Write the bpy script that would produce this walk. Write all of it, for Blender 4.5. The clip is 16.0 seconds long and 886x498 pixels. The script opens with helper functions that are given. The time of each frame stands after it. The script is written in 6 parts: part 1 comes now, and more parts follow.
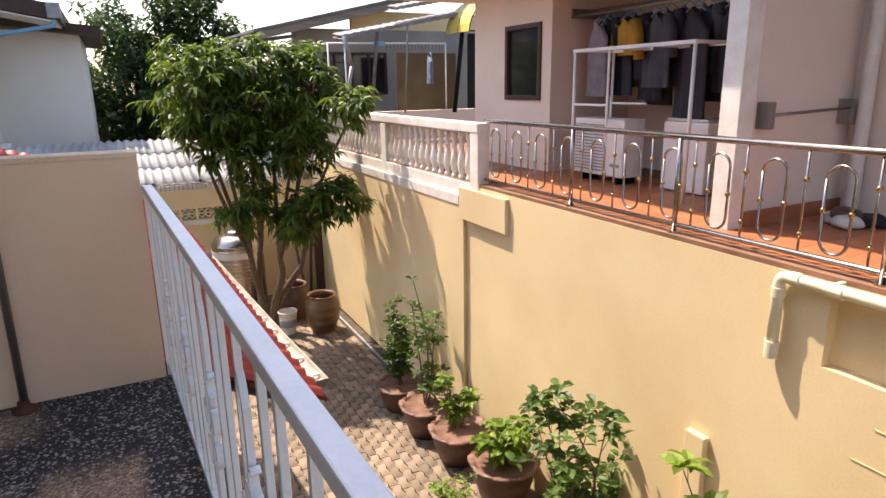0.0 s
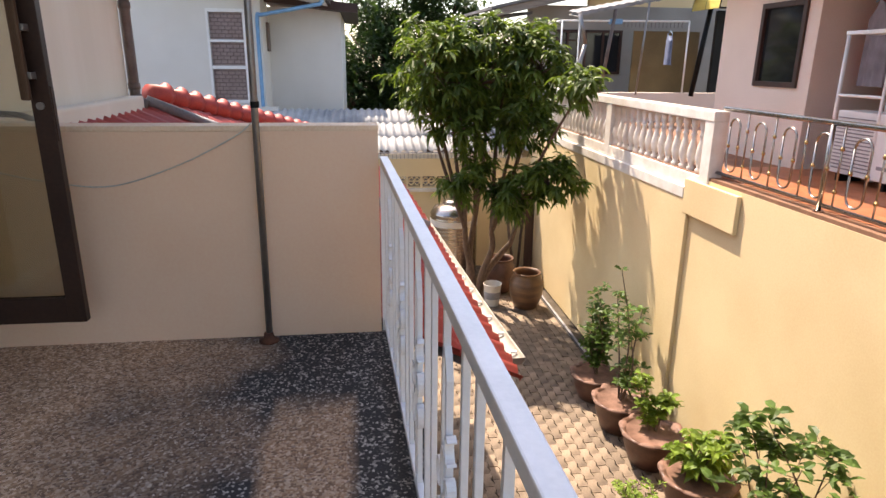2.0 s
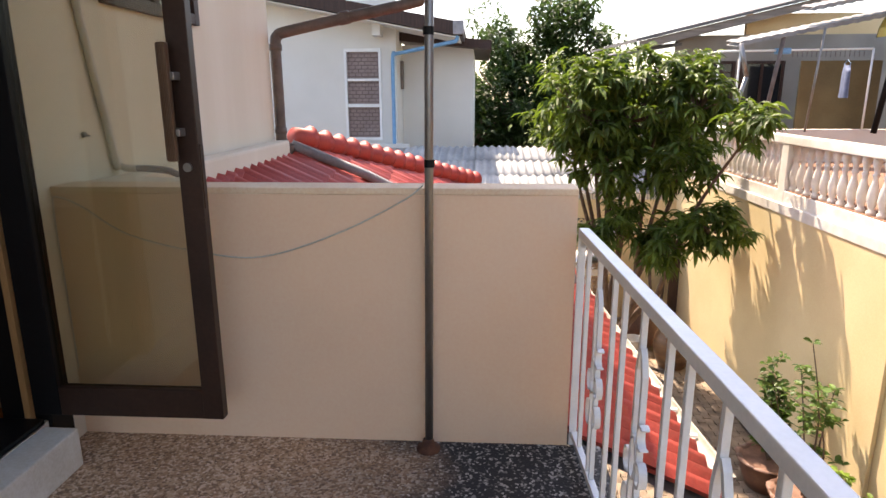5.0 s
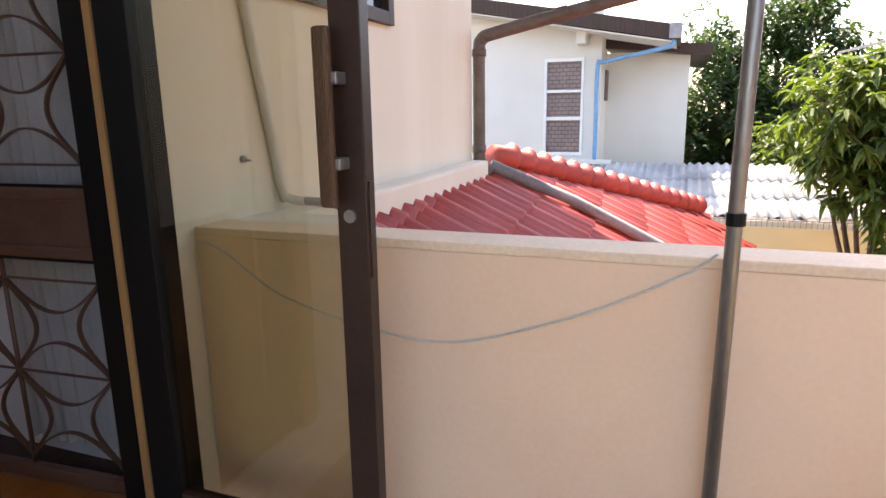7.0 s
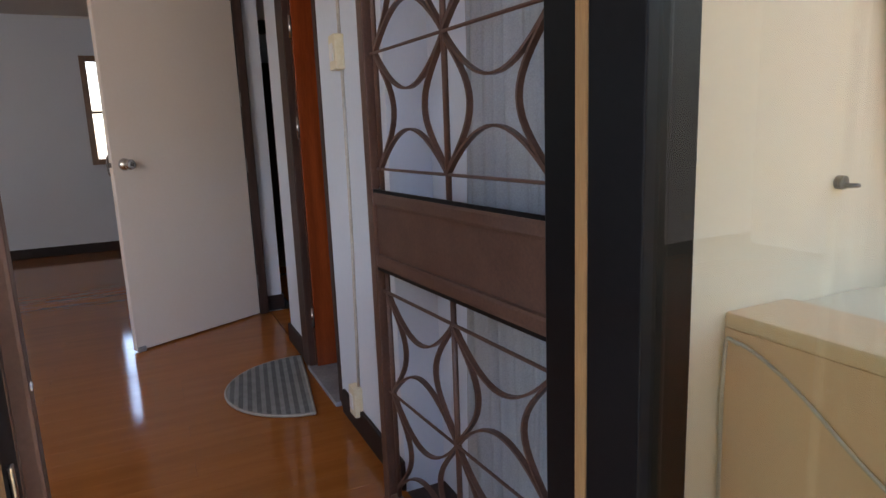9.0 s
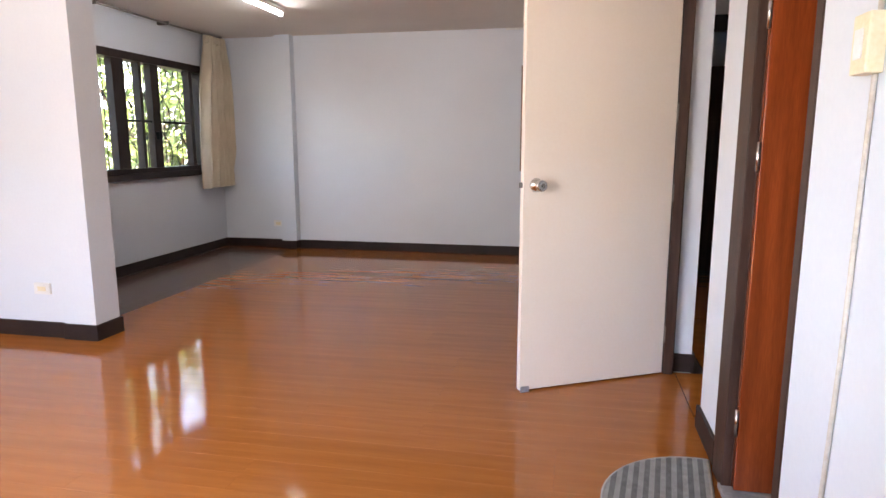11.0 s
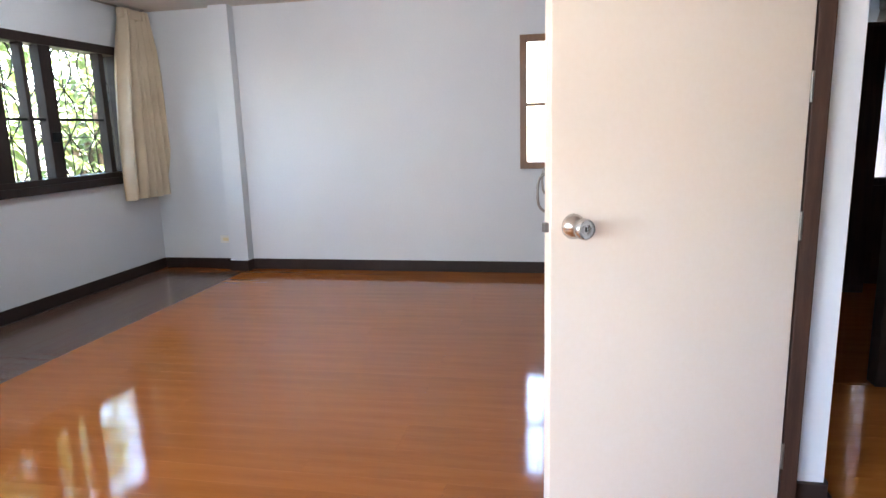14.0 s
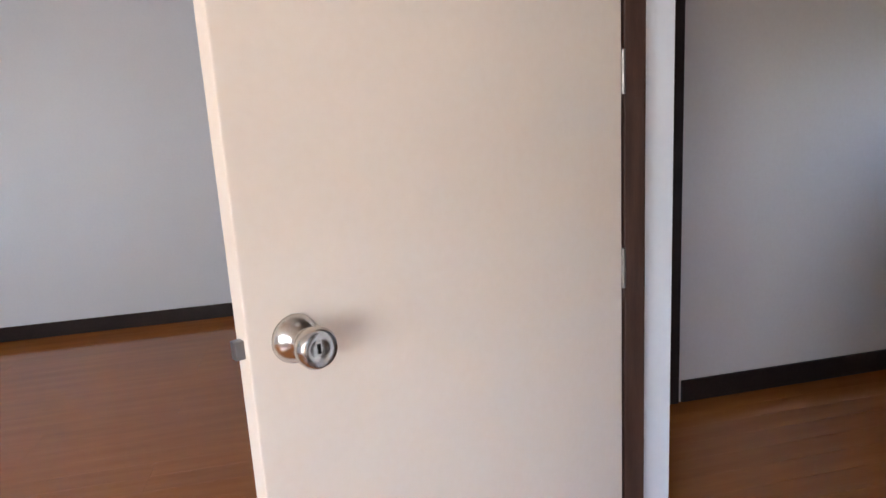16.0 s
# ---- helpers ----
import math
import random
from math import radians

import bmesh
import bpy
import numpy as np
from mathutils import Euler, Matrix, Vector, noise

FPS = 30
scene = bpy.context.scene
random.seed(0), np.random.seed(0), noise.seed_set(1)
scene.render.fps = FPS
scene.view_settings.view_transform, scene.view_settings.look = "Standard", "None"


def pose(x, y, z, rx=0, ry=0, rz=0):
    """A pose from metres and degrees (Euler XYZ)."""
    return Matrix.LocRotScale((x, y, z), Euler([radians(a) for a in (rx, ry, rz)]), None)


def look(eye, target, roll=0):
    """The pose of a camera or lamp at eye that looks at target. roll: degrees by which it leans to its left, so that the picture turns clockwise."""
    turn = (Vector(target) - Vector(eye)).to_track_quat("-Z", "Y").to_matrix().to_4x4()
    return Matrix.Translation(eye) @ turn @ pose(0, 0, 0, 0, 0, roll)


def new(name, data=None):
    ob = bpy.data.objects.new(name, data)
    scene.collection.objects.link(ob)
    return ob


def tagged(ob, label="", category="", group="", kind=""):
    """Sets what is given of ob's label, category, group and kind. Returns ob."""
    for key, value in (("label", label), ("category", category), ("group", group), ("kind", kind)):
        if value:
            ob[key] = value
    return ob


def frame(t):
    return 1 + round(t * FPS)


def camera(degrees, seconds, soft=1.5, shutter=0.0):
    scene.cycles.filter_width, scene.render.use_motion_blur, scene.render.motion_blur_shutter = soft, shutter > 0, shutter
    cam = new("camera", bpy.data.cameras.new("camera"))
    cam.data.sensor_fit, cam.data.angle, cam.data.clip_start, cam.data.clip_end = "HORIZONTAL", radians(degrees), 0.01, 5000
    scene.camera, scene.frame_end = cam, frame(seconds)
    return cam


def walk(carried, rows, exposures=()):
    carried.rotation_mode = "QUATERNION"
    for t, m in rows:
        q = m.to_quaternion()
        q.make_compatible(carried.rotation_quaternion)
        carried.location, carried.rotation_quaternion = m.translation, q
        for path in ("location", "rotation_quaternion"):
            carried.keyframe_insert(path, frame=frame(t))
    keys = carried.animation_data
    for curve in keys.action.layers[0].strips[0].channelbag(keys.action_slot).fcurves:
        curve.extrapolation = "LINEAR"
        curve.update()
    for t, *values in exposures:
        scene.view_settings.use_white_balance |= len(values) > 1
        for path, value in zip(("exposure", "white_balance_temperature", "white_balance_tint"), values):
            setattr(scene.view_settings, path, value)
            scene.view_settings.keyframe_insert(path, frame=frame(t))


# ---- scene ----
cam = camera(70.5, 16.0)
PATH = [
    (0, (0.105, -0.176, 1.324), (0.981, 1.548, 0.815), -0.9),
    (0.5, (0.121, -0.19, 1.315), (0.769, 1.621, 0.767), -0.3),
    (1, (0.134, -0.184, 1.318), (0.576, 1.681, 0.745), -0.0),
    (1.5, (0.11, -0.173, 1.324), (0.41, 1.718, 0.745), 0.3),
    (2, (0.092, -0.171, 1.356), (0.337, 1.729, 0.782), 0.6),
    (2.5, (0.078, -0.17, 1.387), (0.232, 1.746, 0.832), 0.4),
    (3, (0.033, -0.138, 1.39), (0.098, 1.788, 0.854), -0.0),
    (3.5, (-0.05, -0.018, 1.401), (-0.021, 1.912, 0.88), 0.0),
    (5.8, (-0.301, 0.864, 1.402), (-0.516, 2.8, 0.947), 0.0),
    (6, (-0.336, 0.95, 1.4), (-0.58, 2.883, 0.949), 0.1),
    (6.5, (-0.416, 1.124, 1.387), (-0.829, 3.029, 0.938), -0.3),
    (7, (-0.51, 1.366, 1.396), (-1.197, 3.193, 0.963), -0.9),
    (7.5, (-0.658, 1.56, 1.375), (-1.669, 3.231, 0.948), -0.6),
    (8, (-0.868, 1.748, 1.385), (-2.165, 3.212, 0.966), -0.8),
    (8.2, (-0.939, 1.793, 1.38), (-2.353, 3.149, 0.977), -1.6),
    (8.5, (-1.043, 1.897, 1.362), (-2.618, 3.063, 0.964), -1.6),
    (9, (-1.211, 2.065, 1.355), (-2.993, 2.895, 0.984), -2.2),
    (9.5, (-1.414, 2.108, 1.321), (-3.33, 2.559, 0.967), -1.9),
    (10, (-1.646, 2.139, 1.343), (-3.613, 2.206, 0.988), -1.0),
    (10.2, (-1.717, 2.139, 1.363), (-3.682, 2.048, 1.004), -0.9),
    (12.3, (-2.496, 2.145, 1.504), (-4.407, 1.652, 1.177), 0.2),
    (12.5, (-2.599, 2.118, 1.497), (-4.51, 1.625, 1.167), 0.1),
    (13, (-2.847, 2.044, 1.501), (-4.758, 1.564, 1.159), -0.3),
    (13.5, (-3.14, 2.01, 1.521), (-5.051, 1.533, 1.173), -1.4),
    (14, (-3.388, 1.94, 1.509), (-5.316, 1.565, 1.13), -1.6),
    (14.5, (-3.626, 1.877, 1.523), (-5.579, 1.726, 1.117), -2.3),
    (15.5, (-4.093, 1.958, 1.521), (-6.039, 2.174, 1.112), -3.3),
    (16, (-4.248, 2.009, 1.517), (-6.169, 2.402, 1.124), -3.4),
]
EXPOSURES = [(0, 1.55, 7200, 17), (2.0, 1.75, 7400, 17), (3.5, 1.93, 7600, 17), (6.0, 2.3, 7600, 17), (7.0, 2.72, 7600, 18), (8.0, 3.0, 7200, 16), (8.6, 3.5, 6800, 14), (9.0, 3.55, 6800, 15), (9.6, 4.3, 7200, 17), (10.2, 5.35, 7200, 17), (12.5, 5.0, 6650, 12), (13.0, 5.35, 6500, 11), (14.0, 5.6, 6450, 9), (15.0, 5.25, 6500, 11), (16.0, 5.15, 6650, 12)]
walk(cam, [(t, look(eye, target, roll)) for t, eye, target, roll in PATH], EXPOSURES)

# ---- world, sun, exposure ----
world = bpy.data.worlds.new("sky")
scene.world = world
world.use_nodes = True
SUN_DIR = Vector((-0.25, 0.53, 1.0)).normalized()
sky = world.node_tree.nodes.new("ShaderNodeTexSky")
sky.sky_type, sky.sun_disc = "NISHITA", False
sky.sun_elevation = math.asin(SUN_DIR.z)
sky.sun_rotation = math.atan2(SUN_DIR.x, SUN_DIR.y)
sky.air_density, sky.dust_density, sky.ozone_density = 1.0, 1.5, 1.0
world.node_tree.nodes["Background"].inputs["Strength"].default_value = 0.13
world.node_tree.links.new(sky.outputs[0], world.node_tree.nodes["Background"].inputs["Color"])
sun = new("sun", bpy.data.lights.new("sun", "SUN"))
sun.data.energy, sun.data.angle, sun.data.color = 3.2, radians(0.6), (1.0, 0.93, 0.82)
sun.matrix_world = look(SUN_DIR * 60, (0, 0, 0))


# ---- materials ----
def mat(name, col, col2=None, rough=0.7, metal=0.0, scale=6.0, fine=60.0, bump=0.15, spread=(0.35, 0.65), stretch=(1, 1, 1), spec=0.5, coat=0.0, island=0.0, rand=0.0, grain=0.3):
    """A surface with stains at one scale and grain at another. rand: how much each object's tone differs."""
    m = bpy.data.materials.new(name)
    m.use_nodes = True
    nt = m.node_tree
    b = nt.nodes["Principled BSDF"]
    b.inputs["Roughness"].default_value, b.inputs["Metallic"].default_value = rough, metal
    b.inputs["Specular IOR Level"].default_value, b.inputs["Coat Weight"].default_value = spec, coat
    b.inputs["Coat Roughness"].default_value = 0.06
    col2 = col2 or tuple(c * 0.82 for c in col)
    tc = nt.nodes.new("ShaderNodeTexCoord")
    mp = nt.nodes.new("ShaderNodeMapping")
    mp.inputs["Scale"].default_value = stretch
    nt.links.new(tc.outputs["Object"], mp.inputs["Vector"])
    big, small = nt.nodes.new("ShaderNodeTexNoise"), nt.nodes.new("ShaderNodeTexNoise")
    big.inputs["Scale"].default_value, small.inputs["Scale"].default_value = scale, fine
    big.inputs["Detail"].default_value, small.inputs["Detail"].default_value = 5, 4
    for n in (big, small):
        nt.links.new(mp.outputs[0], n.inputs["Vector"])
    ramp = nt.nodes.new("ShaderNodeValToRGB")
    ramp.color_ramp.elements[0].position, ramp.color_ramp.elements[1].position = spread
    ramp.color_ramp.elements[0].color, ramp.color_ramp.elements[1].color = (*col2, 1), (*col, 1)
    nt.links.new(big.outputs["Fac"], ramp.inputs[0])
    mix = nt.nodes.new("ShaderNodeMix")
    mix.data_type, mix.blend_type = "RGBA", "OVERLAY"
    mix.inputs["Factor"].default_value = grain
    nt.links.new(ramp.outputs[0], mix.inputs["A"])
    nt.links.new(small.outputs["Fac"], mix.inputs["B"])
    out = mix.outputs["Result"]
    if rand or island:
        info = nt.nodes.new("ShaderNodeObjectInfo" if rand else "ShaderNodeNewGeometry")
        mr = nt.nodes.new("ShaderNodeMapRange")
        amount = rand or island
        mr.inputs["To Min"].default_value, mr.inputs["To Max"].default_value = 1 - amount, 1 + amount
        nt.links.new(info.outputs["Random" if rand else "Random Per Island"], mr.inputs["Value"])
        hsv = nt.nodes.new("ShaderNodeHueSaturation")
        nt.links.new(out, hsv.inputs["Color"])
        nt.links.new(mr.outputs[0], hsv.inputs["Value"])
        out = hsv.outputs[0]
    nt.links.new(out, b.inputs["Base Color"])
    if bump:
        bp = nt.nodes.new("ShaderNodeBump")
        bp.inputs["Strength"].default_value, bp.inputs["Distance"].default_value = bump, 0.01
        nt.links.new(small.outputs["Fac"], bp.inputs["Height"])
        nt.links.new(bp.outputs[0], b.inputs["Normal"])
    return m


def washed_floor():
    """Washed gravel terrace: pebbles, a black mould stain along the rail side with pale patches scrubbed clean."""
    m = mat("washed_gravel", (0.30, 0.20, 0.12), (0.16, 0.11, 0.07), rough=0.85, scale=9, fine=240, bump=0.5)
    nt = m.node_tree
    b = nt.nodes["Principled BSDF"]
    tc = nt.nodes.new("ShaderNodeTexCoord")
    vo = nt.nodes.new("ShaderNodeTexVoronoi")
    vo.inputs["Scale"].default_value = 105
    nt.links.new(tc.outputs["Object"], vo.inputs["Vector"])
    peb = nt.nodes.new("ShaderNodeValToRGB")
    e = peb.color_ramp.elements
    e[0].position, e[0].color = 0.0, (0.22, 0.13, 0.078, 1)
    e[1].position, e[1].color = 1.0, (0.76, 0.58, 0.42, 1)
    mid = peb.color_ramp.elements.new(0.55)
    mid.color = (0.50, 0.305, 0.175, 1)
    sep = nt.nodes.new("ShaderNodeSeparateColor")
    nt.links.new(vo.outputs["Color"], sep.inputs[0])
    nt.links.new(sep.outputs[0], peb.inputs[0])
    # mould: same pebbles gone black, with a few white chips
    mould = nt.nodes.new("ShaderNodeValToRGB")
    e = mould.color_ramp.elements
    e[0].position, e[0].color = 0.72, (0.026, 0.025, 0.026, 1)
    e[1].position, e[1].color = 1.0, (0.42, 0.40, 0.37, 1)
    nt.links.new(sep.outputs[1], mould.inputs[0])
    xyz = nt.nodes.new("ShaderNodeSeparateXYZ")
    nt.links.new(tc.outputs["Object"], xyz.inputs[0])
    noi = nt.nodes.new("ShaderNodeTexNoise")
    noi.inputs["Scale"].default_value, noi.inputs["Detail"].default_value = 1.7, 8
    nt.links.new(tc.outputs["Object"], noi.inputs["Vector"])

    def maths(op, a, bb):
        n = nt.nodes.new("ShaderNodeMath")
        n.operation = op
        for i, v in enumerate((a, bb)):
            if isinstance(v, (int, float)):
                n.inputs[i].default_value = v
            else:
                nt.links.new(v, n.inputs[i])
        return n.outputs[0]
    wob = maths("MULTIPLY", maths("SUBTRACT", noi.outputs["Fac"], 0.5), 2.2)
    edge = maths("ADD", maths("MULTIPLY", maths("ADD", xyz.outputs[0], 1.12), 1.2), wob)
    # a rounded patch worn clean
    dx = maths("SUBTRACT", xyz.outputs[0], -0.13)
    dy = maths("SUBTRACT", xyz.outputs[1], 1.68)
    d = maths("MAXIMUM", maths("MULTIPLY", maths("ABSOLUTE", dx, 0), 6.2), maths("MULTIPLY", maths("ABSOLUTE", dy, 0), 1.9))
    clean = maths("SUBTRACT", 1.15, maths("ADD", d, maths("MULTIPLY", wob, 0.42)))
    clean = maths("MINIMUM", maths("MAXIMUM", maths("MULTIPLY", clean, 1.9), 0.0), 0.62)
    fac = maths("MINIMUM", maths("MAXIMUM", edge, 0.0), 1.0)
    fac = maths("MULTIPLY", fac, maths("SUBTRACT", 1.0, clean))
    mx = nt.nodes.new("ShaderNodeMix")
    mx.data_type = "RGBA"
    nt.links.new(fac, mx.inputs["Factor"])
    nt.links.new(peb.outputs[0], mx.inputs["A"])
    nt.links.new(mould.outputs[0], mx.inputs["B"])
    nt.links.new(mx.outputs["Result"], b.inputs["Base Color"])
    bp = nt.nodes.new("ShaderNodeBump")
    bp.inputs["Strength"].default_value, bp.inputs["Distance"].default_value = 0.6, 0.004
    bp.invert = True
    nt.links.new(vo.outputs["Distance"], bp.inputs["Height"])
    nt.links.new(bp.outputs[0], b.inputs["Normal"])
    return m


def glass(name, tint=(1, 1, 1), rough=0.0, base=0.035):
    """Thin window glass: mostly clear, mirror-like at a slant."""
    m = bpy.data.materials.new(name)
    m.use_nodes = True
    nt = m.node_tree
    nt.nodes.remove(nt.nodes["Principled BSDF"])
    tr, gl, mx, fr, mr = (nt.nodes.new(n) for n in ("ShaderNodeBsdfTransparent", "ShaderNodeBsdfGlossy", "ShaderNodeMixShader", "ShaderNodeLayerWeight", "ShaderNodeMath"))
    tr.inputs[0].default_value = (*tint, 1)
    gl.inputs["Roughness"].default_value = rough
    mr.operation = "POWER"
    mr.inputs[1].default_value = 5.0
    add = nt.nodes.new("ShaderNodeMath")
    add.operation = "MULTIPLY_ADD"
    add.inputs[1].default_value, add.inputs[2].default_value = 0.85, base
    nt.links.new(fr.outputs["Facing"], mr.inputs[0])
    nt.links.new(mr.outputs[0], add.inputs[0])
    nt.links.new(add.outputs[0], mx.inputs[0])
    nt.links.new(tr.outputs[0], mx.inputs[1])
    nt.links.new(gl.outputs[0], mx.inputs[2])
    nt.links.new(mx.outputs[0], nt.nodes["Material Output"].inputs[0])
    return m


def leafy(name, a, b):
    m = mat(name, a, b, rough=0.48, scale=3, fine=30, bump=0, island=0.45, spec=0.3)
    bs = m.node_tree.nodes["Principled BSDF"]
    out = m.node_tree.nodes["Material Output"]
    tl, ad = m.node_tree.nodes.new("ShaderNodeBsdfTranslucent"), m.node_tree.nodes.new("ShaderNodeMixShader")
    tl.inputs[0].default_value = (a[0] * 1.6, a[1] * 1.7, a[2], 1)
    ad.inputs[0].default_value = 0.28
    m.node_tree.links.new(bs.outputs[0], ad.inputs[1])
    m.node_tree.links.new(tl.outputs[0], ad.inputs[2])
    m.node_tree.links.new(ad.outputs[0], out.inputs[0])
    return m


def glow(name, col, strength):
    m = bpy.data.materials.new(name)
    m.use_nodes = True
    b = m.node_tree.nodes["Principled BSDF"]
    b.inputs["Base Color"].default_value = (*col, 1)
    b.inputs["Emission Color"].default_value = (*col, 1)
    b.inputs["Emission Strength"].default_value = strength
    return m


PEACH = mat("peach_wall_paint", (0.84, 0.59, 0.405), (0.79, 0.545, 0.37), rough=0.8, scale=1.3, fine=70, bump=0.04, grain=0.10)
CREAM = mat("cream_wall_paint", (0.80, 0.725, 0.60), (0.74, 0.66, 0.53), rough=0.75, scale=1.6, fine=60, bump=0.0, stretch=(1.6, 1.6, 0.22), grain=0.05)
YELLOW = mat("yellow_wall_paint", (0.76, 0.60, 0.345), (0.68, 0.52, 0.285), rough=0.8, scale=0.9, fine=60, bump=0.05, grain=0.14)
CAPWHITE = mat("white_coping_paint", (0.74, 0.70, 0.62), (0.62, 0.57, 0.48), rough=0.7, scale=5, fine=90)
WHITEWALL = mat("bluish_white_wall_paint", (0.68, 0.725, 0.785), (0.645, 0.69, 0.75), rough=0.65, scale=0.8, fine=60, bump=0.03, grain=0.08)
CORRWALL = mat("warm_grey_white_paint", (0.70, 0.64, 0.61), (0.65, 0.59, 0.56), rough=0.65, scale=0.8, fine=60, bump=0.03, grain=0.08)
CEIL = mat("ceiling_paint", (0.72, 0.68, 0.64), (0.66, 0.62, 0.58), rough=0.8, scale=1.0, fine=120, bump=0.05)
GRAVEL = washed_floor()
RAILWHITE = mat("white_gloss_metal_paint", (0.80, 0.82, 0.83), (0.74, 0.76, 0.77), rough=0.35, scale=9, fine=90, bump=0.05)
DARKWOOD = mat("dark_brown_stained_wood", (0.060, 0.030, 0.022), (0.035, 0.018, 0.013), rough=0.5, scale=5, fine=70, stretch=(6, 6, 0.5), bump=0.06, spec=0.3)
BASEB = mat("dark_skirting_paint", (0.030, 0.019, 0.017), (0.020, 0.013, 0.012), rough=0.5, scale=5, fine=60, bump=0.03, spec=0.25)
ALU = mat("bronze_aluminium", (0.042, 0.021, 0.014), (0.030, 0.015, 0.010), rough=0.42, metal=0.2, scale=3, fine=60, bump=0.0, spec=0.35)
BLACKALU = mat("black_aluminium", (0.007, 0.007, 0.0075), (0.005, 0.005, 0.0055), rough=0.4, metal=0.0, scale=3, fine=60, bump=0.0, spec=0.18)
BRONZEBAR = mat("brown_painted_iron", (0.14, 0.074, 0.051), (0.11, 0.056, 0.038), rough=0.42, metal=0.15, scale=8, fine=120, bump=0.05)
TAN = mat("bare_tan_wood_edge", (0.40, 0.215, 0.085), (0.33, 0.17, 0.065), rough=0.5, scale=4, fine=50, stretch=(5, 5, 0.4))
PARQUET = mat("glossy_teak_floor", (0.36, 0.118, 0.024), (0.305, 0.094, 0.018), grain=0.10, rough=0.085, scale=2.2, fine=26, stretch=(9, 0.7, 1), bump=0, rand=0.05, spec=0.40, coat=0.0)
DARKPARQUET = mat("grey_brown_border_floor", (0.13, 0.075, 0.055), (0.10, 0.055, 0.04), rough=0.2, scale=2.2, fine=26, stretch=(0.7, 9, 1), bump=0.03, rand=0.06, spec=0.45)
DOORCREAM = mat("cream_door_paint", (0.80, 0.72, 0.63), (0.77, 0.69, 0.60), rough=0.5, scale=1.2, fine=60, bump=0.03, grain=0.08)
REDDOOR = mat("varnished_red_wood", (0.30, 0.060, 0.016), (0.19, 0.035, 0.010), rough=0.2, scale=3, fine=40, stretch=(7, 7, 0.5), bump=0.05, coat=0.4)
CHROME = mat("satin_steel", (0.62, 0.60, 0.57), (0.52, 0.50, 0.47), rough=0.22, metal=1.0, scale=10, fine=150, bump=0.02)
STAINLESS = mat("stainless_tube", (0.46, 0.41, 0.37), (0.34, 0.30, 0.27), rough=0.24, metal=1.0, scale=6, fine=120, bump=0.02)
BRASS = mat("brass_ball", (0.50, 0.33, 0.15), (0.38, 0.24, 0.10), rough=0.25, metal=1.0, scale=10, fine=90, bump=0.02)
GALV = mat("galvanised_steel", (0.30, 0.285, 0.27), (0.22, 0.205, 0.195), rough=0.4, metal=0.8, scale=7, fine=90, stretch=(1, 1, 0.3), bump=0.06)
RUST = mat("rusty_iron", (0.12, 0.045, 0.022), (0.06, 0.022, 0.012), rough=0.85, scale=18, fine=120)
PVCGREY = mat("weathered_grey_pipe", (0.30, 0.29, 0.30), (0.21, 0.20, 0.205), rough=0.6, scale=6, fine=80)
PVCBROWN = mat("weathered_brown_pipe", (0.17, 0.125, 0.105), (0.11, 0.08, 0.066), rough=0.6, scale=7, fine=80)
PVCBLUE = mat("blue_pvc_pipe", (0.16, 0.36, 0.58), (0.12, 0.28, 0.46), rough=0.5, scale=6, fine=80)
PVCCREAM = mat("cream_painted_pipe", (0.78, 0.69, 0.50), (0.71, 0.62, 0.43), rough=0.55, scale=6, fine=80)
PVCWHITE = mat("white_pipe", (0.68, 0.64, 0.58), (0.58, 0.54, 0.48), rough=0.5, scale=6, fine=80)
REDTILE = mat("red_roof_tile", (0.46, 0.075, 0.055), (0.36, 0.055, 0.042), rough=0.5, scale=3, fine=60, rand=0.08, bump=0.1)
CEMENTROOF = mat("pale_corrugated_sheet", (0.46, 0.445, 0.42), (0.28, 0.275, 0.265), rough=0.65, scale=1.1, fine=60, rand=0.12, bump=0.12)
GREYROOF = mat("grey_roof_sheet", (0.16, 0.15, 0.145), (0.10, 0.095, 0.09), rough=0.8, scale=2, fine=50, bump=0.2)
NHWHITE = mat("white_house_wall_paint", (0.70, 0.685, 0.635), (0.62, 0.605, 0.555), rough=0.75, scale=0.7, fine=90, bump=0.06)
PINK = mat("pale_pink_wall_paint", (0.76, 0.64, 0.55), (0.70, 0.585, 0.495), rough=0.7, scale=1.0, fine=60, bump=0.04, grain=0.12)
TERRA = mat("orange_terracotta_tile", (0.46, 0.17, 0.075), (0.36, 0.12, 0.05), rough=0.45, scale=3, fine=60, rand=0.12)
BALUWHITE = mat("white_cast_stone_paint", (0.80, 0.76, 0.70), (0.70, 0.64, 0.57), rough=0.65, scale=6, fine=90)
PAVER = mat("interlocking_concrete_paver", (0.25, 0.185, 0.13), (0.135, 0.097, 0.066), rough=0.85, scale=5, fine=90, rand=0.30, bump=0.45)
PAVEJOINT = mat("sandy_joint_dirt", (0.10, 0.078, 0.056), (0.055, 0.042, 0.030), rough=0.95, scale=6, fine=120, bump=0.4)
EARTH = mat("dark_potting_soil", (0.035, 0.022, 0.015), (0.018, 0.011, 0.008), rough=0.95, scale=20, fine=160, bump=0.8)
CLAY = mat("glazed_clay_pot", (0.13, 0.060, 0.038), (0.07, 0.032, 0.021), rough=0.45, scale=6, fine=70, bump=0.12)
CLAYRIM = mat("weathered_clay_rim", (0.24, 0.13, 0.092), (0.13, 0.065, 0.044), rough=0.7, scale=9, fine=90, bump=0.2)
